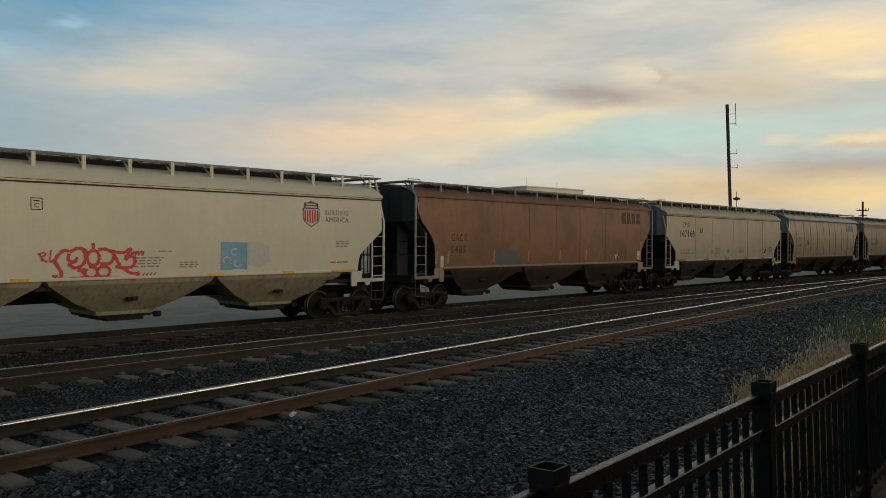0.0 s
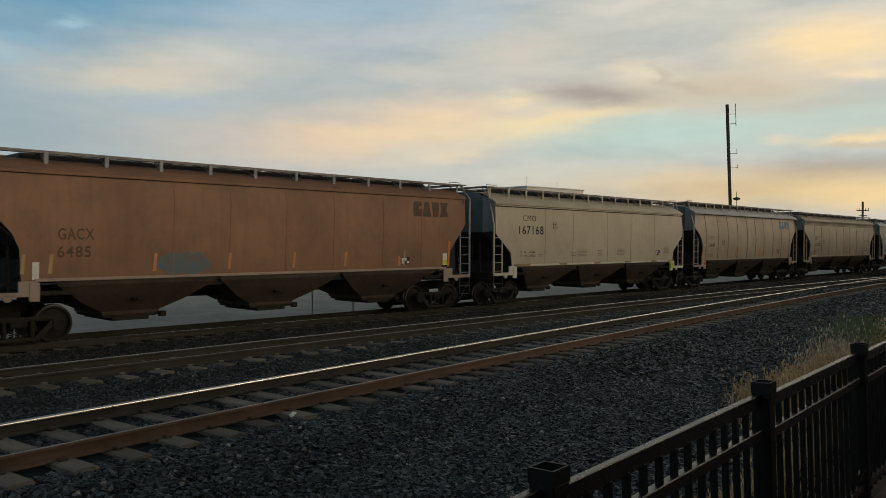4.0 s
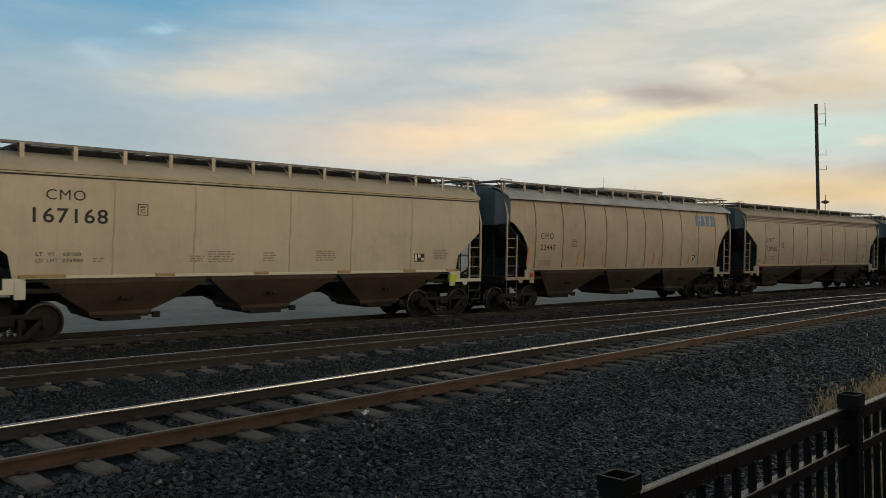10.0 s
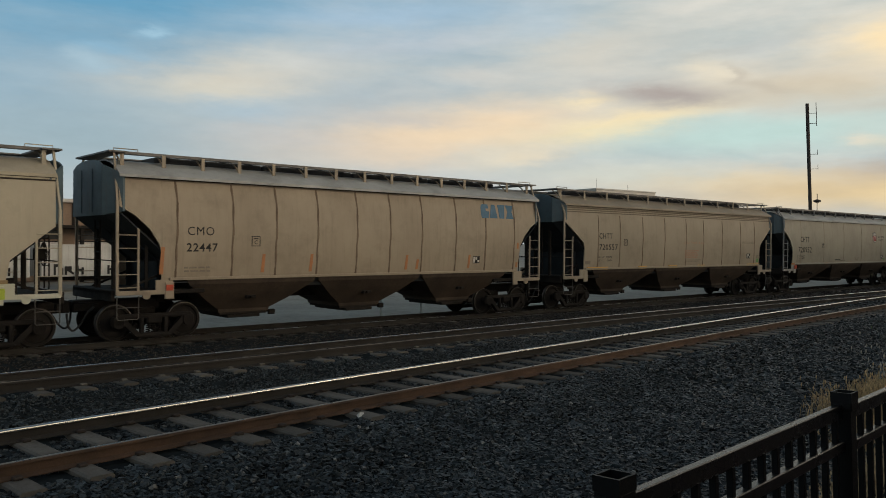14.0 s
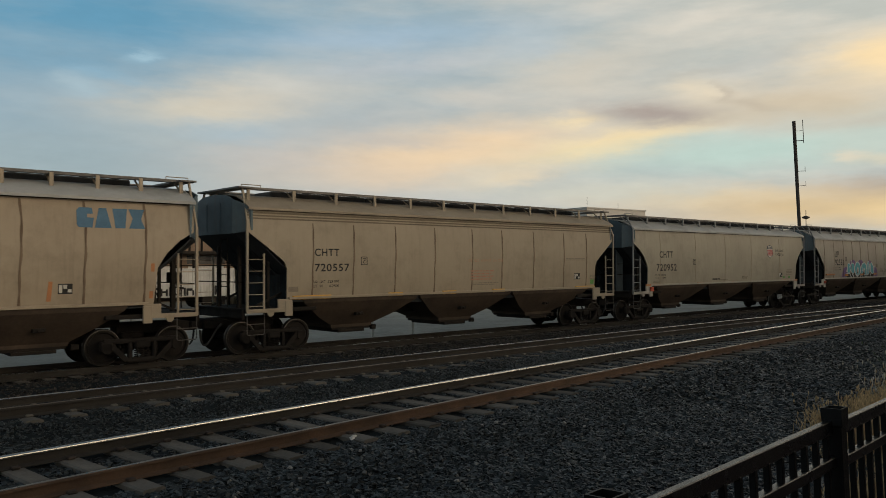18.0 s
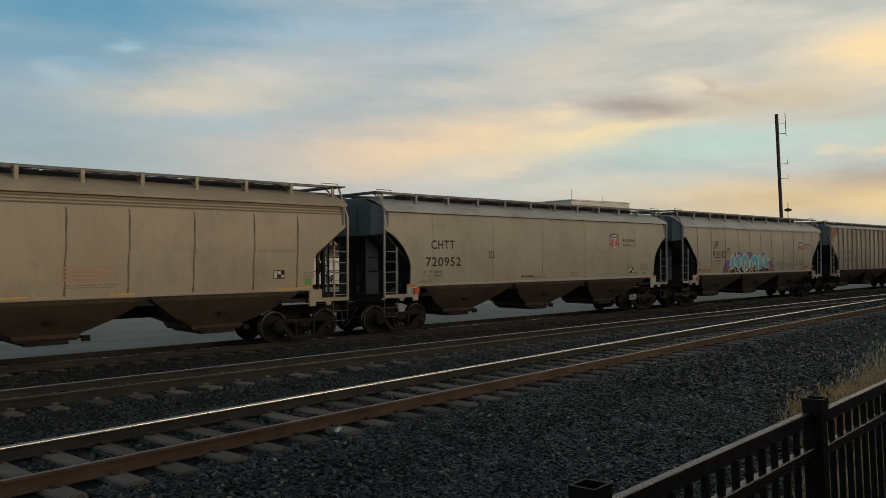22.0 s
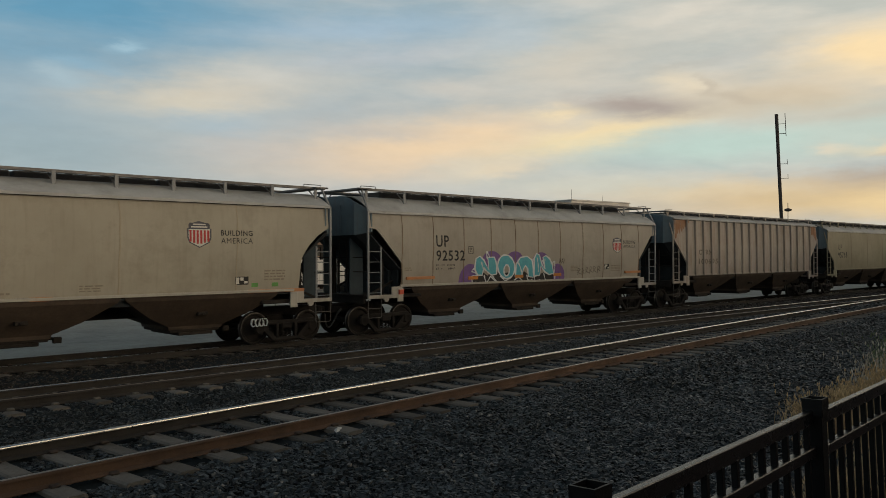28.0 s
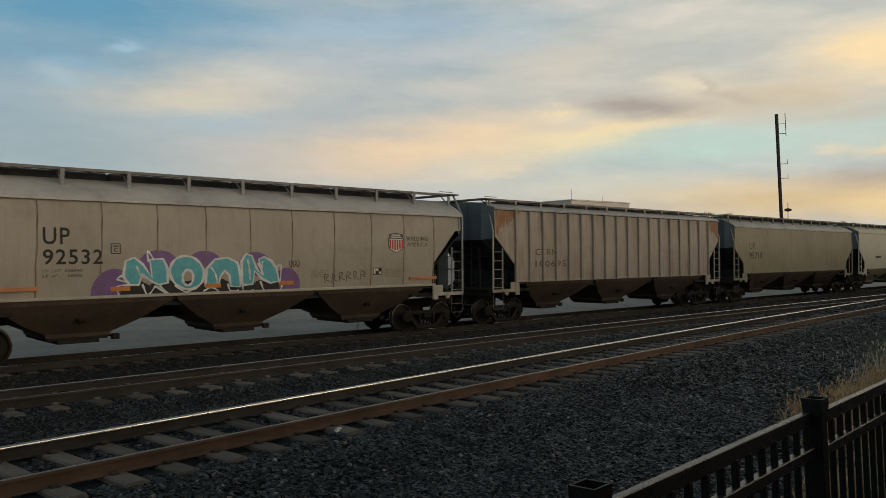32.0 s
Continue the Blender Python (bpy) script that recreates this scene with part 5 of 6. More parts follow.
check_panel(car, 103.7 - o, 1.7, 0.4, 0.24)
for xx, mt in ((104.2, M_GREEN), (104.85, M_GREEN)):
    b = Mesh()
    strip(b, xx - o, xx - o + 0.2, 1.62, 1.74)
    part("sticker", b, mt, car, "small green sticker")
b = Mesh()
strip(b, 1.2, 1.4, 1.2, 1.4, 0.15)
part("red_marker", b, M_REDORANGE, car, "red dot marker")
bars("small_print", 6.66, 1.62, 0.83, 0.14, 1, M_TEXT, car)
b = Mesh()
for k in range(4):
    x = 14.55 + 0.13 * k
    for i in range(5):
        a0, a1 = k + i * 1.1, k + (i + 1) * 1.1
        b.beam((x + 0.07 * math.cos(a0), -1.135, 0.5 + 0.13 * math.sin(a0)), (x + 0.07 * math.cos(a1), -1.135, 0.5 + 0.13 * math.sin(a1)), 0.05, 0.02)
part("truck_tag", b, M_SPRAYWHITE, car, "white sprayed tag on the truck frame")
reflectors(car, [(90.9 - o, 92.0 - o), (95.2 - o, 95.8 - o), (98.5 - o, 99.0 - o), (104.1 - o, 105.9 - o)], M_ORANGE, 1.44, 1.54)

# rosy grey car with a large graffiti piece
o = 108.3
car = hopper_car(o, 16.57, P_PINKGREY, "rosy grey covered hopper car with a teal graffiti piece", CUT_LONG, eave=4.08, top=4.88, seams=(1.39, 2.77, 4.23, 5.62, 6.95, 8.27, 9.63, 11.12, 12.54, 13.88, 15.21), brackets=11, end_z=3.3, bulge=0.05, seam_paint=M_SEAMDARK, corner_paint=P_STEEL, sill_paint=P_SILLGREY, column=True)
words("lettering", "UP", 111.2 - o, 2.86, 0.6, 0.43, M_TEXT, car)
words("lettering", "92532", 111.2 - o, 2.35, 1.36, 0.39, M_TEXT, car)
class_box(car, 112.75 - o, 2.62, 0.24)
weights(car, "LD LMT 225900", 111.2 - o, 2.16, 0.9, 0.07)
weights(car, "LT WT   60900", 111.2 - o, 2.03, 0.9, 0.07)
shield(car, 121.55 - o, 2.66, 0.6, 0.7)
words("lettering", "BUILDING", 122.3 - o, 3.08, 0.92, 0.15, M_TEXT, car)
words("lettering", "AMERICA", 122.3 - o, 2.87, 0.92, 0.15, M_TEXT, car)
for xx, zz, ww, hh, nn in ((118.6, 1.85, 0.6, 0.25, 4), (121.4, 1.8, 0.7, 0.3, 4), (109.8, 2.0, 0.3, 0.15, 2)):
    bars("small_print", xx - o, zz, ww, hh, nn, M_TEXTFADE, car)
check_panel(car, 120.9 - o, 1.9, 0.34, 0.24)
reflectors(car, [(109.85 - o, 111.1 - o), (122.4 - o, 123.6 - o)], M_ORANGE, 1.7, 1.8)
b = Mesh()
strip(b, 1.2, 1.38, 1.2, 1.36, 0.15)
part("red_marker", b, M_REDORANGE, car, "red dot marker")


def blob(b, pts, x0, z0, off, n=1):
    """A rounded outline through a few points, filled."""
    closed = bend(list(pts) + list(pts[:2]), n)[: len(pts) * n]
    flat_shape(b, closed, x0, z0, off)
    return closed


def big_piece(car, x0, z0):
    """A graffiti piece: purple domes, a black foot, teal bubble letters with white edges, orange bars."""
    for k, (cx, cz, rx, rz) in enumerate(((0.56, 0.08, 0.56, 0.7), (1.67, 0.87, 0.52, 0.4), (2.93, 0.92, 0.46, 0.34), (4.43, 0.86, 0.5, 0.36), (5.46, 0.18, 0.46, 0.56))):
        b = Mesh()
        flat_shape(b, [(cx + rx * math.cos(a), max(cz + rz * math.sin(a), 0.01)) for a in np.linspace(0, 2 * math.pi, 30, endpoint=False)], x0, z0, 0.004 + 0.0006 * k)
        part("purple_dome", b, M_PURPLE, car, "purple sprayed dome")
    for k in range(6):
        b = Mesh()
        xa = 0.72 + 0.75 * k
        flat_shape(b, [(xa, 0.02), (xa + 0.76, 0.02), (xa + 0.74, 0.3), (xa + 0.5, 0.44), (xa + 0.2, 0.4), (xa, 0.34)], x0, z0, 0.0085 + 0.0004 * (k % 2))
        part("black_foot", b, M_TEXT, car, "black sprayed foot of the letters")
    letter_n = [(0.93, 0.34), (0.77, 0.57), (0.83, 0.98), (1.04, 1.07), (1.25, 0.9), (1.5, 0.53), (1.44, 1.02), (1.79, 1.03), (1.91, 0.75), (1.92, 0.37), (1.67, 0.32), (1.46, 0.44), (1.25, 0.62), (1.16, 0.33)]
    letter_a = [(2.96, 0.24), (2.98, 0.74), (3.22, 1.01), (3.59, 1.06), (3.9, 0.9), (3.98, 0.53), (3.99, 0.19), (3.7, 0.22), (3.65, 0.54), (3.51, 0.68), (3.38, 0.51), (3.34, 0.23)]
    letter_m = [(4.05, 0.24), (4.01, 0.96), (4.15, 1.17), (4.33, 1.11), (4.47, 0.75), (4.68, 0.52), (4.54, 1.01), (4.72, 1.08), (4.95, 0.95), (5.12, 0.71), (5.21, 0.33), (4.94, 0.28), (4.66, 0.41), (4.42, 0.65), (4.37, 0.26)]
    edge = 0.065
    for k, pts in enumerate((letter_n, letter_a, letter_m)):
        b = Mesh()
        closed = blob(b, pts, x0, z0, 0.013 + 0.0006 * k)
        part("letter_fill", b, M_TEAL, car, "teal bubble letter")
        b = Mesh()
        stroke(b, [(x0 + x, z0 + max(z, 0.03)) for x, z in closed + closed[:1]], edge, 0.0165 + 0.0006 * k, 0.3)
        part("letter_edge", b, M_SPRAYWHITE, car, "white outline of a bubble letter")
    # the round letter
    turn = np.linspace(0, 2 * math.pi, 29)
    outer = [(2.44 + 0.47 * math.cos(a), 0.64 + 0.47 * math.sin(a) - 0.06 * math.cos(a)) for a in turn]
    inner = [(2.46 + 0.15 * math.cos(a), 0.5 + 0.22 * math.sin(a)) for a in turn]
    b = Mesh()
    n = len(turn)
    b.add([(x0 + x, -(side_w(z0 + z) + 0.0155), z0 + z) for x, z in outer + inner], [(i, i + 1, n + i + 1, n + i) for i in range(n - 1)])
    part("letter_fill", b, M_TEAL, car, "teal round letter")
    for loop, wide in ((outer, edge), (inner, 0.06)):
        b = Mesh()
        stroke(b, [(x0 + x, z0 + z) for x, z in loop], wide, 0.019, 0.3)
        part("letter_edge", b, M_SPRAYWHITE, car, "white outline of a bubble letter")
    # flicks of white at the top and under the feet
    for k, pts in enumerate((((1.4, 0.95), (1.38, 1.25), (1.55, 1.0)), ((0.75, 0.6), (0.62, 0.5), (0.85, 0.42)), ((0.95, 0.34), (0.63, 0.3), (0.68, 0.05)), ((1.25, 0.35), (1.4, 0.05), (1.6, 0.3)), ((1.6, 0.28), (1.95, 0.04), (1.7, 0.3)),
                             ((2.1, 0.3), (2.4, 0.1), (2.7, 0.2)), ((2.9, 0.1), (3.15, 0.2), (3.4, 0.04)), ((3.6, 0.3), (3.7, 0.08), (3.95, 0.1)), ((4.05, 0.3), (4.1, 0.06), (4.4, 0.08)), ((4.6, 0.35), (4.75, 0.05), (5.0, 0.05)),
                             ((4.5, 0.9), (4.62, 0.7), (4.66, 0.95)), ((5.1, 0.75), (5.26, 0.82), (5.24, 0.3)), ((5.2, 0.3), (5.3, 0.2), (5.25, 0.04)), ((1.1, 0.85), (1.2, 0.6), (1.35, 0.5)), ((3.1, 0.8), (3.25, 0.55), (3.3, 0.3)), ((4.2, 1.0), (4.25, 0.7), (4.28, 0.4)))):
        b = Mesh()
        stroke(b, [(x0 + x, z0 + z) for x, z in bend(pts, 4)], 0.045, 0.0205 + 0.0002 * k, 0.4)
        part("white_flick", b, M_SPRAYWHITE, car)
    for xa, xb, za in ((0.47, 0.95, 0.18), (2.95, 3.4, 0.19), (5.22, 5.7, 0.21)):
        b = Mesh()
        strip(b, x0 + xa, x0 + xb, z0 + za, z0 + za + 0.12, 0.025)
        part("orange_bar", b, M_SPRAYORANGE, car, "orange sprayed bar")
    # marker tags beside it
    rng = random.Random(12)
    for k in range(6):
        b = Mesh()
        xx, zz = x0 + 6.78 + 0.27 * k, z0 + 0.2 + 0.02 * k
        pts = [(xx, zz), (xx + 0.02, zz + 0.3)] if k % 2 else [(xx + 0.02, zz + 0.02), (xx, zz + 0.3)]
        pts += [(xx + rng.uniform(0.1, 0.2), zz + rng.uniform(0.18, 0.32)), (xx + 0.04, zz + 0.15), (xx + 0.2, zz + rng.uniform(0.0, 0.1))]
        stroke(b, [(x, z) for x, z in bend(pts, 3)], 0.026, 0.012)
        part("marker_tag", b, M_TEXTDIM, car, "thin dark marker tag")
    for k in range(3):
        b = Mesh()
        xx, zz = x0 + 5.55 + 0.12 * k, z0 + 0.75
        stroke(b, bend([(xx, zz + 0.2), (xx + 0.02, zz), (xx + 0.09, zz + 0.1), (xx + 0.07, zz + 0.22)], 3), 0.026, 0.012)
        part("marker_tag", b, M_TEXTDIM, car, "thin dark marker tag")


M_TEXTDIM = mat("marker_ink", (0.05, 0.04, 0.032), (0.09, 0.07, 0.055), 6, 0.8)
big_piece(car, 112.28 - o, 1.45)

# grey ribbed car with rusty corners
o = 126.45
car = hopper_car(o, 16.85, P_RIBBED, "dull grey ribbed hopper car with rusty corners", [(0.1, 3.3), (1.2, 2.15), (1.25, 1.45)], eave=4.42, top=4.82, ribs=tuple(1.21 + 0.785 * k + 0.0038 * k * k for k in range(18)), brackets=12, end_z=3.2)
rg_rust = random.Random(6)
for x0, flip, count in ((0.12, 1, 7), (16.73, -1, 4)):
    # rust breaks through at the top corner and runs down between the ribs
    for k in range(count):
        b = Mesh()
        w, drop = rg_rust.uniform(0.16, 0.24), (0.95 - 0.12 * k) * rg_rust.uniform(0.8, 1.1)
        xa = x0 + flip * (0.02 + 0.19 * k)
        flat_shape(b, [(0, 0.12), (flip * w * 0.3, 0), (flip * w * 0.6, 0.08), (flip * w, drop * 0.45), (flip * w, drop), (0, drop)], xa, 4.34 - drop, 0.008 + 0.0006 * (k % 3))
        part("rust_patch", b, M_RUSTPATCH, car, "rust breaking through the paint")
words("lettering", "CTRN", 128.8 - o, 2.55, 1.3, 0.27, M_TEXTMID, car)
words("lettering", "100695", 128.8 - o, 2.06, 1.9, 0.27, M_TEXTMID, car)

# olive cream car
o = 144.9
car = hopper_car(o, 16.6, P_OLIVE, "olive-cream covered hopper car with a dark number", CUT_STRAIGHT, eave=4.17, top=4.84, seams=(4, 7, 10, 13), brackets=13)
words("lettering", "UP", 146.6 - o, 2.85, 0.7, 0.38, M_TEXTMID, car)
words("lettering", "95718", 146.6 - o, 2.3, 1.55, 0.38, M_TEXT, car)

# last car in sight
o = 162.7
car = hopper_car(o, 16.8, P_UP_A, "pale grey covered hopper car at the tail of the view", CUT_STRAIGHT, eave=4.17, top=4.84, brackets=13, roof_paint=P_UP_A)
bars("faded_number", 165.9 - o, 2.2, 1.3, 0.3, 1, M_TEXT, car)

Mesh.squeeze, Mesh.lift = 1.0, 0.0


# ---- fence along the paving ----
FDX, FDY = 1.878, -0.105


def make_fence():
    L = math.hypot(FDX, FDY)
    ang = math.degrees(math.atan2(FDY, FDX))
    post = Mesh()
    post.box(-0.0375, 0.0375, -0.0375, 0.0375, -0.02, 1.0, 0.004)
    pd = post.data("post", M_POST)
    cap = Mesh()
    cap.box(-0.045, 0.045, -0.045, 0.045, 0.958, 1.0, 0.006)
    # open square rim on top of the cap
    for s in (-1, 1):
        cap.box(-0.045, 0.045, s * 0.041 - 0.004, s * 0.041 + 0.004, 0.995, 1.041)
        cap.box(s * 0.041 - 0.004, s * 0.041 + 0.004, -0.037, 0.037, 0.995, 1.041)
    cd = cap.data("post_cap", M_POST)
    rails = {}
    for nm, z0, z1, hw in (("top_rail", 0.903, 0.966, 0.002), ("middle_rail", 0.757, 0.805, 0.012), ("bottom_rail", 0.07, 0.115, 0.02)):
        b = Mesh()
        b.box(0.0375, L - 0.0375, -hw, 0.03, z0, z1, 0.004)
        rails[nm] = b.data(nm, M_BLACK)
    pk = Mesh()
    pk.box(-0.0125, 0.0125, -0.0125, 0.0125, 0.03, 0.91, 0.002)
    pkd = pk.data("picket", M_POST)
    for k in range(-2, 9):
        x, y = 2.03 + FDX * k, 1.14 + FDY * k
        z = 0.494
        fp = thing("fence_panel", "black metal picket fence panel with square posts", "fence", pose(x + 0.011, y - 0.034, z, -1.9, -0.6, ang), "panels of the platform fence")
        part("post", pd, parent=fp)
        part("post_cap", cd, parent=fp)
        for nm in rails:
            part(nm, rails[nm], parent=fp)
        for j in range(14):
            part("picket", pkd, parent=fp, m=pose(L / 2 + (j - 6.5) * 0.1285, 0.008, 0))


make_fence()


def litter_bin():
    t = thing("litter_bin", "pale grey square metal litter bin, open on top, on the paving", "litter bin", pose(0.402, 0.762, 0.5, 0, 0, 20))
    body = Mesh()
    h = 0.205
    for sx, sy in ((1, 0), (-1, 0), (0, 1), (0, -1)):
        if sx:
            body.box(min(sx * h, sx * (h - 0.008)), max(sx * h, sx * (h - 0.008)), -h, h, 0.06, 1.27)
        else:
            body.box(-h + 0.008, h - 0.008, min(sy * h, sy * (h - 0.008)), max(sy * h, sy * (h - 0.008)), 0.06, 1.27)
    part("body", body, M_BIN, t)
    part("floor", Mesh().box(-h + 0.01, h - 0.01, -h + 0.01, h - 0.01, 0.06, 0.08), M_BIN, t)
    for k in range(4):
        part("rim", Mesh().box(-h - 0.006, h + 0.006, -h - 0.006, -h + 0.012, 1.262, 1.29, 0.004), M_BINRIM, t, m=pose(0, 0, 0, 0, 0, 90 * k))
        part("foot", Mesh().box(h - 0.06, h - 0.02, h - 0.06, h - 0.02, 0.0, 0.065, 0.004), M_BIN, t, m=pose(0, 0, 0, 0, 0, 90 * k))


M_BIN = mat("bin_grey", (0.08, 0.085, 0.092), (0.06, 0.063, 0.067), 3, 0.5, metal=0.2, streak=(0.08, 0.075, 0.07), streak_amt=0.4)
M_BINRIM = mat("bin_rim", (0.2, 0.205, 0.205), (0.14, 0.145, 0.145), 3, 0.5, metal=0.2)
litter_bin()


# ---- beyond the train: yard, white trailers, a brown warehouse, masts ----
P_TRAILER = mat("trailer_white", (0.62, 0.61, 0.58), (0.52, 0.51, 0.48), 0.8, 0.6, streak=(0.2, 0.17, 0.14), streak_amt=0.4, grime=GRIME, grime_amt=0.25)
P_BRICKBROWN = mat("warehouse_brown", (0.27, 0.19, 0.135), (0.22, 0.155, 0.11), 0.4, 0.85, bump=0.2, bump_scale=8)
P_DARKWIN = mat("dark_glazing", (0.02, 0.022, 0.025), None, 1, 0.2)
M_SPRAYPINK = mat("spray_pink", (0.5, 0.12, 0.22), None, 4, 0.6)
P_ROOFPALE = mat("roof_pale", (0.55, 0.53, 0.49), (0.48, 0.46, 0.43), 0.3, 0.7)
M_POLE = mat("mast_dark", (0.03, 0.025, 0.022), (0.05, 0.04, 0.035), 2, 0.8)


def trailer(x, y, rz, seed):
    t = thing("box_trailer", "white box trailer with dark graffiti parked in the yard", "trailer", pose(x, y, -0.5, 0, 0, rz), "trailers in the yard")
    b = Mesh()
    b.box(0, 13.4, 0, 2.5, 0.75, 2.45, 0.03)
    part("box_body", b, P_TRAILER, t)
    b = Mesh()
    b.box(-0.02, 13.42, -0.02, 2.52, 2.42, 2.5, 0.01)
    for k in range(24):
        b.box(0.25 + k * 0.56 - 0.02, 0.25 + k * 0.56 + 0.02, -0.025, 0.0, 0.8, 2.4)
    part("side_posts", b, P_TRAILER, t)
    b = Mesh()
    b.box(0.4, 13.0, 0.9, 1.6, 0.5, 0.75, 0.02)
    for xx in (10.4, 11.7):
        for yy in (0.12, 2.1):
            b.lathe([(0.48, 0), (0.5, 0.03), (0.5, 0.25), (0.48, 0.28)], 18, y=yy, x=xx, z=0.5)
    part("running_gear", b, M_UNDER, t)
    rng = random.Random(seed)
    x0 = 0.6
    while x0 < 12.4:
        w, hi = rng.uniform(0.3, 0.5), rng.uniform(0.42, 0.6)
        b = Mesh()
        za = 0.85
        b.box(x0, x0 + 0.11, -0.05, -0.026, za, za + hi)
        form = rng.randrange(4)
        if form in (0, 2):
            b.box(x0 + w - 0.11, x0 + w, -0.05, -0.026, za, za + hi * rng.uniform(0.6, 1.0))
        if form in (0, 1, 3):
            b.box(x0 + 0.115, x0 + w - 0.115, -0.05, -0.026, za + hi - 0.15, za + hi)
        if form in (1, 2):
            b.box(x0 + 0.115, x0 + w - 0.115, -0.05, -0.026, za + hi * 0.42, za + hi * 0.42 + 0.12)
        if form in (1, 3):
            b.beam((x0 + 0.1, -0.038, za + 0.3), (x0 + w, -0.038, za + 0.05), 0.024, 0.12)
        part("graffiti", b, M_SPRAYPINK if rng.random() < 0.1 else M_TEXT, t, "sprayed blocky graffiti stroke")
        x0 += w + rng.uniform(0.06, 0.2) + (1.2 if rng.random() < 0.12 else 0)
    return t


trailer(3.0, 45.0, -4, 1)
trailer(17.0, 44.2, -4, 2)
trailer(31.0, 43.4, -4, 5)


def yard_post(x, y):
    p = thing("yard_post", "thin white marker post in the yard", "post", pose(x, y, float(ground_z(x, y)) - 0.02), "marker posts in the yard")
    part("shaft", Mesh().box(-0.035, 0.035, -0.035, 0.035, 0, 0.92, 0.01), M_WHITE, p)
    part("cap", Mesh().box(-0.045, 0.045, -0.045, 0.045, 0.9, 0.95, 0.012), M_WHITE, p)


yard_post(20.9, 22.0)
yard_post(22.6, 21.5)


def warehouse():
    w = thing("warehouse", "long low brown warehouse with a canopy and dark openings", "building", pose(-12, 58, -0.55, 0, 0, -4))
    b = Mesh()
    b.box(0, 62, 0, 18, 0, 5.4, 0.02)
    part("wall", b, P_BRICKBROWN, w)
    b = Mesh()
    b.box(-0.3, 62.3, -0.3, 18.3, 5.4, 5.65, 0.02)
    part("roof", b, P_ROOFPALE, w)
    b = Mesh()
    b.box(0, 62, -2.2, 0, 3.6, 3.8, 0.02)
    part("canopy", b, M_UNDER, w)
    od = Mesh().box(0, 3.2, -0.03, 0.02, 2.85, 3.5).data("clerestory_window", P_DARKWIN)
    dd = Mesh().box(0, 3.0, -0.04, 0.02, 0.6, 2.7).data("dock_door", P_TRAILER)
    cdm = Mesh().box(-0.12, 0.12, -2.1, -1.9, 0, 3.6, 0.01).data("column", M_UNDER)
    pdm = Mesh().box(-0.06, 0.06, -0.12, 0.0, 3.85, 5.35).data("pilaster", M_UNDER)
    for k in range(14):
        part("clerestory_window", od, parent=w, m=pose(0.6 + 4.4 * k, 0, 0))
        part("dock_door", dd, parent=w, m=pose(0.7 + 4.4 * k, 0, 0))
        part("column", cdm, parent=w, m=pose(0.2 + 4.4 * k, 0, 0))
    for k in range(60):
        part("pilaster", pdm, parent=w, m=pose(0.5 + 1.03 * k, 0, 0))


warehouse()


def far_hall():
    h = thing("far_hall", "large pale flat-roofed hall beyond the yard", "building", pose(128.6, 77.3, -0.95, 0, 0, -12.5))
    b = Mesh()
    b.box(0, 16.7, 0, 15, 0, 13.55, 0.05)
    part("wall", b, P_ROOFPALE, h)
    b = Mesh()
    b.box(-0.15, 16.85, -0.15, 15.15, 13.55, 13.8, 0.05)
    part("roof", b, P_ROOFPALE, h)
    for x, hi in ((0.6, 1.9), (9.2, 1.1)):
        b = Mesh().tube([(x, 0.5, 13.8), (x, 0.5, 13.8 + hi)], 0.03, 6)
        part("roof_aerial", b, M_POLE, h)
    wd = Mesh().box(0, 2.2, -0.04, 0.05, 0, 2.2).data("window", P_DARKWIN)
    for r in range(3):
        for k in range(5):
            part("window", wd, parent=h, m=pose(0.8 + 3.2 * k, 0, 1.6 + 3.5 * r))


far_hall()


def mast():
    m = thing("radio_mast", "tall dark monopole mast with small aerials", "mast", pose(124.35, 37.75, -0.6))
    foot, head = Vector((0, 0, 0)), Vector((-0.26, 0.85, 24.2))
    at = lambda z: foot.lerp(head, z / 24.2)
    b = Mesh().tube([foot, at(8), at(16), head], 0.26, 10)
    part("pole", b, M_POLE, m)
    side = Vector((0.35, -1.15, 0))
    b = Mesh()
    b.tube([at(20.8) + side, at(24.3) + side], 0.05, 6)
    b.tube([at(21.2), at(21.2) + side], 0.05, 6)
    b.tube([at(22.7), at(22.7) + side], 0.03, 6)
    part("whip_aerial", b, M_POLE, m)
    for z in (14.4, 16.6):
        b = Mesh()
        b.tube([at(z), at(z) + side], 0.035, 6)
        b.tube([at(z - 0.1) + side, at(z + 0.65) + side], 0.035, 6)
        part("side_aerial", b, M_POLE, m)
    b = Mesh()
    p = at(9.6) + side * 0.8
    b.tube([p + Vector((0, 0, -2.2)), p + Vector((0, 0, 1.1))], 0.05, 6)
    b.add([p + Vector((0.55 * math.cos(a) * r, 0.55 * math.sin(a) * r, z)) for r, z in ((0.25, -0.25), (1, -0.08), (1, 0.08), (0.25, 0.25)) for a in np.linspace(0, 2 * math.pi, 12, endpoint=False)],
          [(i * 12 + k, i * 12 + (k + 1) % 12, i * 12 + 12 + (k + 1) % 12, i * 12 + 12 + k) for i in range(3) for k in range(12)])
    part("dish_aerial", b, M_POLE, m)


mast()


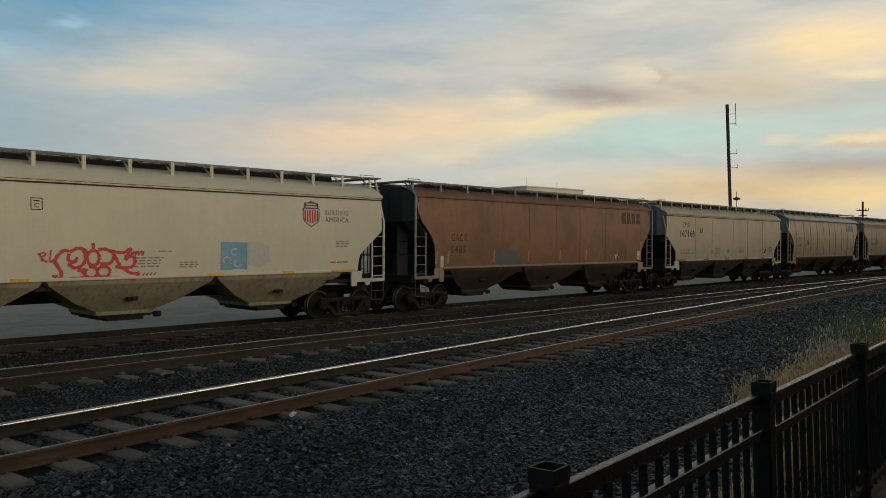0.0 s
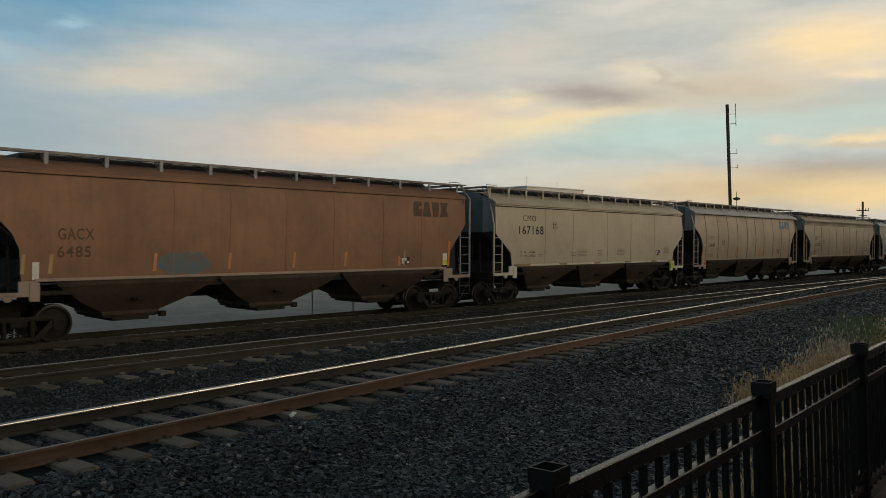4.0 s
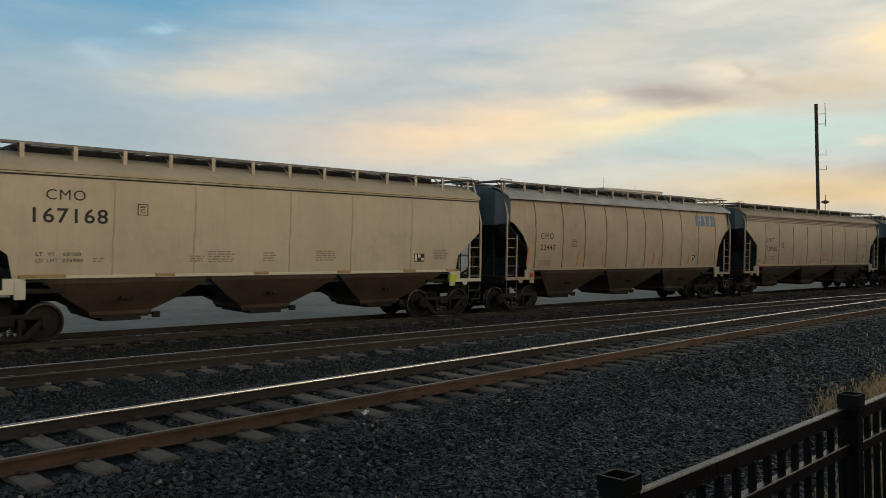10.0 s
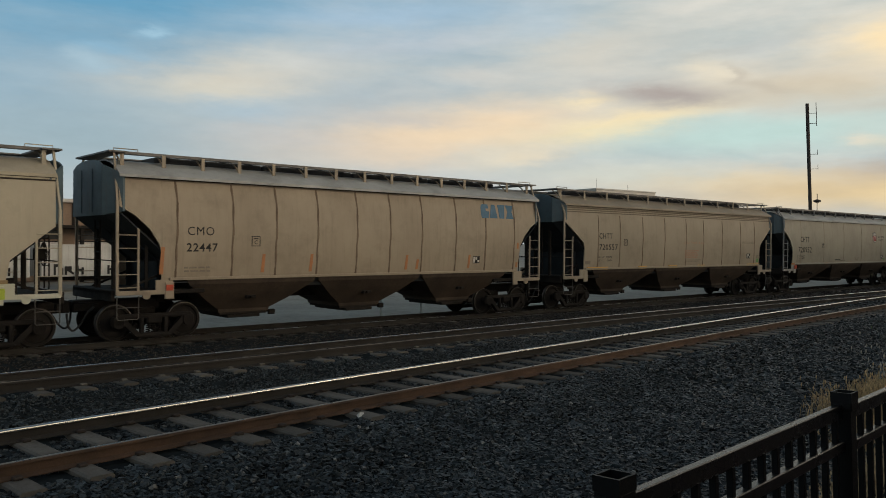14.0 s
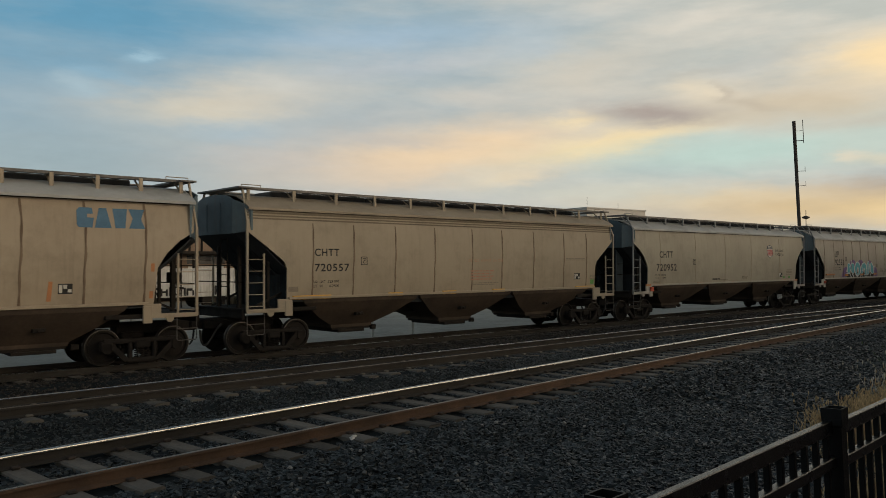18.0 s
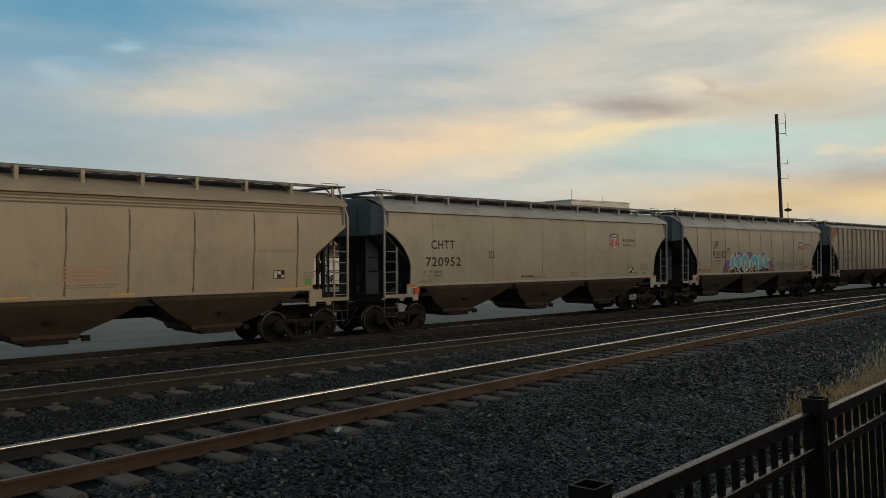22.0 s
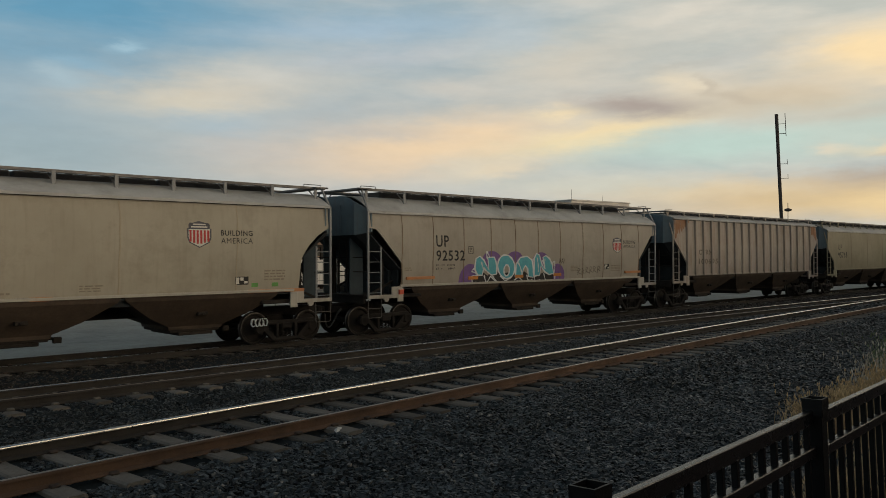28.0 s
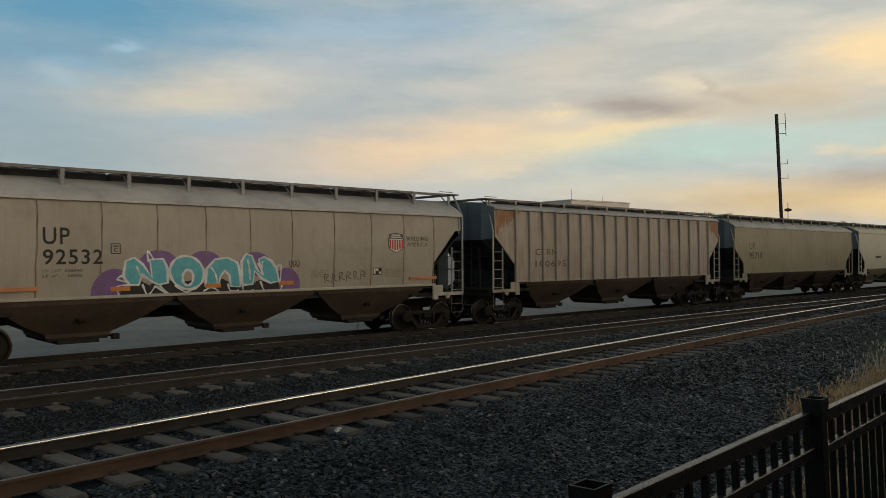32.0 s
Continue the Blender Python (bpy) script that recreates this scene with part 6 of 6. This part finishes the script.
def utility_pole():
    p = thing("utility_pole", "distant wooden utility pole with crossarms", "utility pole", pose(118.5, 18.8, -0.6))
    part("pole", Mesh().tube([(0, 0, 0), (0, 0, 8.4)], 0.13, 8), M_POLE, p)
    for z, w in ((7.2, 0.75), (6.5, 0.5)):
        part("crossarm", Mesh().beam((-0.2, -w, z), (0.2, w, z), 0.12, 0.12), M_POLE, p)
    b = Mesh()
    for y in (-0.7, -0.35, 0.35, 0.7):
        b.tube([(0.1 * y, y, 7.25), (0.1 * y, y, 7.5)], 0.04, 6)
    part("insulators", b, M_POLE, p)


utility_pole()


# unseen wall added at the camera's back, plain, to keep low sky light off the fence
M_BLOCKER = mat("blocker_wall", (0.16, 0.12, 0.1), (0.13, 0.1, 0.085), 0.6, 0.9, bump=0.2, bump_scale=10)
part_wall = Mesh().box(-26, 15, -2.7, -2.1, 0.4, 3.0, 0.02)
tagged(new("wall_south", part_wall.data("wall_south", M_BLOCKER)), "unseen dark wall added behind the camera to block low sky light", "wall", kind="structure")

# added out of view: darkens the fence's reflections and shades the far cars
part_wall = Mesh().box(44, 44.6, -46, -6.6, -0.6, 9.5, 0.02).box(44, 150, -6.6, -6.0, -0.6, 6.8, 0.02)
tagged(new("wall_east", part_wall.data("wall_east", M_BLOCKER)), "unseen dark wall added to the right to shade fence and far cars", "wall", kind="structure")

# ---- ballast stones, weeds, paving ----
def scatter_mesh(name, P, size, seed, squash=0.75):
    """Broken stones: jittered cubes, all in one mesh."""
    rng = np.random.default_rng(seed)
    n = len(P)
    base = np.array([(x, y, z) for z in (-1, 1) for y in (-1, 1) for x in (-1, 1)], float)
    V = base[None] * rng.uniform(0.55, 1.0, (n, 8, 1)) + rng.normal(0, 0.2, (n, 8, 3))
    V *= np.array([1, 1, squash])
    a, b_ = rng.uniform(0, 2 * np.pi, n), rng.uniform(-0.6, 0.6, n)
    ca, sa, cb, sb = np.cos(a), np.sin(a), np.cos(b_), np.sin(b_)
    x, y, z = V[..., 0], V[..., 1], V[..., 2]
    y, z = y * cb[:, None] - z * sb[:, None], y * sb[:, None] + z * cb[:, None]
    x, y = x * ca[:, None] - y * sa[:, None], x * sa[:, None] + y * ca[:, None]
    V = np.stack([x, y, z], -1) * size[:, None, None] + P[:, None, :]
    f = np.array([(0, 2, 3, 1), (4, 5, 7, 6), (0, 1, 5, 4), (2, 6, 7, 3), (0, 4, 6, 2), (1, 3, 7, 5)])
    F = (np.arange(n)[:, None, None] * 8 + f[None]).reshape(-1)
    me = bpy.data.meshes.new(name)
    me.vertices.add(n * 8)
    me.vertices.foreach_set("co", V.reshape(-1))
    me.loops.add(len(F))
    me.loops.foreach_set("vertex_index", F.astype(np.int32))
    me.polygons.add(len(F) // 4)
    me.polygons.foreach_set("loop_start", np.arange(0, len(F), 4, dtype=np.int32))
    me.update(calc_edges=True)
    me.validate()
    me.shade_flat()
    return me


def make_ballast():
    rng = np.random.default_rng(21)
    pts = []

    def strew(x0, x1, n, lo, hi):
        x = rng.uniform(x0, x1, n)
        d = rng.uniform(0, 1, n)
        y = lo(x) + d * (hi(x) - lo(x))
        pts.append(np.stack([x, y], 1))

    nr = lambda x: near_y(x) - 1.505
    strew(34.0, 60.0, 14000, lambda x: fence_y(x) + 2.0, lambda x: nr(x) - 0.3)
    strew(-6.0, 1.0, 16000, lambda x: fence_y(x) + 1.2, lambda x: nr(x) - 0.3)
    strew(1.0, 14.0, 62000, lambda x: fence_y(x) + 1.2, lambda x: nr(x) - 0.3)
    strew(14.0, 34.0, 26000, lambda x: fence_y(x) + 1.6, lambda x: nr(x) - 0.3)
    strew(0.5, 22.0, 9000, lambda x: nr(x) + 0.1, lambda x: near_y(x) - 0.1)
    strew(0.5, 24.0, 34000, lambda x: near_y(x) + 0.2, lambda x: mid_y(x) - 1.55)
    strew(0.5, 30.0, 38000, lambda x: mid_y(x) - 1.5, lambda x: train_y(x) - 0.2)
    strew(22.0, 60.0, 7000, lambda x: nr(x) + 0.1, lambda x: near_y(x) - 0.1)
    strew(24.0, 38.0, 6000, lambda x: near_y(x) + 0.2, lambda x: mid_y(x) - 1.55)
    strew(30.0, 65.0, 16000, lambda x: mid_y(x) - 1.5, lambda x: train_y(x) - 0.2)
    P = np.concatenate(pts)
    # the ties stay clear of stones
    ph = np.abs((P[:, 0] - 4.2546 + 0.317) % 0.634 - 0.317)
    off = np.abs(P[:, 1] - (9.897 - 0.752 + BEND * P[:, 0] ** 2))
    P = P[~((ph < 0.13) & (off < 1.32))]
    ph = np.abs((P[:, 0] - 4.2 + 0.317) % 0.634 - 0.317)
    off = np.abs(P[:, 1] - (14.519 - 0.752 - 0.0705 * P[:, 0] + BEND * P[:, 0] ** 2))
    P = P[~((ph < 0.13) & (off < 1.32))]
    z = ground_z(P[:, 0], P[:, 1])
    size = rng.uniform(0.014, 0.036, len(P)) * (1 + 0.4 * (P[:, 0] > 14) + 0.5 * (P[:, 0] > 34)) * (1 - 0.3 * ((P[:, 1] > 10.2) & (P[:, 0] < 34)))
    P = np.column_stack([P, z + size * 0.25])
    dusty = P[:, 1] > mid_y(P[:, 0]) + 0.4
    for name, keep, material, label in (("ballast_stones", ~dusty, M_STONE, "loose crushed grey stones between the tracks and the fence"), ("dusty_ballast_stones", dusty, M_STONEDUST, "dusty brown stones beside the train's track")):
        ob = new(name, scatter_mesh(name, P[keep], size[keep], 22))
        ob.data.materials.append(material)
        tagged(ob, label, "ballast", kind="stuff")


make_ballast()


# pale stones put the sparkle of lit facets into the ballast as colour
def make_sparkle_stones():
    rng = np.random.default_rng(77)
    n = 900
    x = rng.uniform(2, 26, n)
    y = fence_y(x) + 1.8 + rng.uniform(0, 1, n) * (near_y(x) - 2.2 - fence_y(x) - 1.8)
    size = rng.uniform(0.012, 0.03, n)
    P = np.column_stack([x, y, ground_z(x, y) + 0.022 + size * 0.3])
    ob = new("pale_stones", scatter_mesh("pale_stones", P, size, 78))
    ob.data.materials.append(M_SPARKLESTONE)
    tagged(ob, "scattered paler stones that give the dark ballast its sparkle", "ballast", kind="stuff")


M_SPARKLESTONE = mat("pale_sparkle_stone", (0.22, 0.215, 0.2), (0.13, 0.125, 0.115), 3.0, 0.6, island=0.6)
make_sparkle_stones()

M_DRY = mat("dry_grass", (0.62, 0.44, 0.23), (0.42, 0.29, 0.15), 3, 0.9, island=0.35)
M_WEED = mat("green_weed", (0.1, 0.16, 0.06), (0.12, 0.15, 0.08), 3, 0.9, island=0.35)


def blades(name, label, material, spots, seed, heads=0.3, wide=0.0045):
    """Grass: bent tapering blades in tufts."""
    rng = np.random.default_rng(seed)
    vs, fs = [], []
    for x, y, r, n, h in spots:
        for _ in range(n):
            px, py = x + rng.normal(0, r), y + rng.normal(0, r * 0.8)
            z = float(ground_z(px, py))
            a = rng.uniform(0, 2 * np.pi)
            hh = h * rng.uniform(0.45, 1.15)
            lean = rng.uniform(0.15, 1.1) * hh
            dx, dy = math.cos(a) * lean, math.sin(a) * lean
            wx, wy = -math.sin(a) * wide, math.cos(a) * wide
            k = len(vs)
            vs += [(px - wx, py - wy, z - 0.01), (px + wx, py + wy, z - 0.01), (px + dx * 0.4 - wx * 0.8, py + dy * 0.4 - wy * 0.8, z + hh * 0.6), (px + dx * 0.4 + wx * 0.8, py + dy * 0.4 + wy * 0.8, z + hh * 0.6), (px + dx, py + dy, z + hh)]
            fs += [(k, k + 1, k + 3, k + 2), (k + 2, k + 3, k + 4)]
            if rng.random() < heads:
                k = len(vs)
                s = (0.012 if px > 9 else 0.004) + wide
                vs += [(px + dx + s * ox, py + dy + s * oy, z + hh + s * 2 * oz) for ox, oy, oz in ((1, 0, 0), (-0.5, 0.8, 0), (-0.5, -0.8, 0), (0, 0, 1.2), (0, 0, -1.2))]
                fs += [(k, k + 1, k + 3), (k + 1, k + 2, k + 3), (k + 2, k, k + 3), (k + 1, k, k + 4), (k + 2, k + 1, k + 4), (k, k + 2, k + 4)]
    me = bpy.data.meshes.new(name)
    me.from_pydata(vs, [], fs)
    me.materials.append(material)
    tagged(new(name, me), label, "grass", kind="stuff")


rg = random.Random(8)
spots = []
for k in range(230):
    x = rg.uniform(1.2, 16)
    spots.append((x, fence_y(x) + rg.uniform(0.12, 1.3), 0.1, 34, rg.uniform(0.1, 0.24)))
for k in range(150):
    x = rg.uniform(11, 30)
    spots.append((x, 3.3 - 0.01 * (x - 12) + rg.gauss(0, 0.22) - (0.4 if x < 12.5 else 0), 0.2, 150, rg.uniform(0.2, 0.42) if x > 12.0 else 0.16))
for k in range(60):
    x = rg.uniform(14, 34)
    spots.append((x, fence_y(x) + rg.uniform(0.4, 3.0), 0.3, 60, rg.uniform(0.15, 0.35)))
blades("dry_grass", "dry straw-coloured grass along the fence", M_DRY, spots, 31)
spots = [(21.2 + rg.uniform(-1.6, 2.0), 3.5 + rg.uniform(-0.45, 0.45), 0.2, 110, 0.7) for k in range(16)]
blades("green_weeds", "grey-green weed bush beside the dry grass", M_WEED, spots, 32)
M_SEED = mat("seed_heads", (0.5, 0.46, 0.38), (0.36, 0.32, 0.25), 3, 0.9, island=0.4)
spots = [(18.6 + rg.uniform(-2.2, 2.4), 3.4 + rg.uniform(-0.3, 0.35), 0.24, 13, rg.uniform(0.4, 0.8)) for k in range(18)]
blades("seed_stalks", "pale wispy weed stalks with seed heads", M_SEED, spots, 33, 1.0, 0.007)

b = Mesh()
b.add([(0, 0, 0), (0.14, 0.02, 0.005), (0.2, 0.06, 0.03), (0.16, 0.1, 0.035), (0.04, 0.07, 0.02), (0.1, 0.05, 0.05)], [(0, 1, 5), (1, 2, 5), (2, 3, 5), (3, 4, 5), (4, 0, 5), (4, 3, 2, 1, 0)])
lt = new("litter", b.data("litter", M_WHITE))
lt.matrix_basis = pose(7.2, 7.98, float(ground_z(7.25, 8.0)) + 0.05, 0, 0, 10)
tagged(lt, "crumpled scrap of white litter on the ballast", "litter")


def make_paving():
    pv = thing("pavement", "reddish brick paving behind the fence", "pavement", kind="structure")
    pd = Mesh().box(-0.098, 0.098, -0.048, 0.048, -0.03, 0.0, 0.006).data("paver", M_BRICKPAVE)
    z = 0.508
    for i in range(20):
        for j in range(14):
            x = 4.6 + 0.2 * i + (0.1 if j % 2 else 0)
            y = fence_y(x) - 0.12 - 0.1 * j
            part("paver", pd, parent=pv, m=pose(x, y, z, 0, 0, -3.4))


make_paving()


# ---- movement: the train slows a little as it passes ----
def travelled(t):
    return (3.4569 * t - 0.00621 * t * t + 0.06 * float(smooth01((t - 8) / 5))) / math.cos(radians(TRAIN_YAW))


def motions():
    d = Vector((math.cos(radians(TRAIN_YAW)), math.sin(radians(TRAIN_YAW)), 0))
    base = Vector((0, TRAIN_Y, TRAIN_Z))
    for car, u0 in CARS:
        rows = []
        for k in range(17):
            t = 2.0 * k
            p = base + d * (u0 + 1.97 - travelled(t))
            rows.append((t, pose(p.x, p.y, p.z, 0, 0, TRAIN_YAW)))
        walk(car, rows)
    times = [k * 0.2 for k in range(161)]
    for w, x in WHEELS:
        walk(w, [(t, pose(x, 0, WHEEL_R) @ Matrix.Rotation(-travelled(t) / WHEEL_R, 4, "Y")) for t in times])


motions()
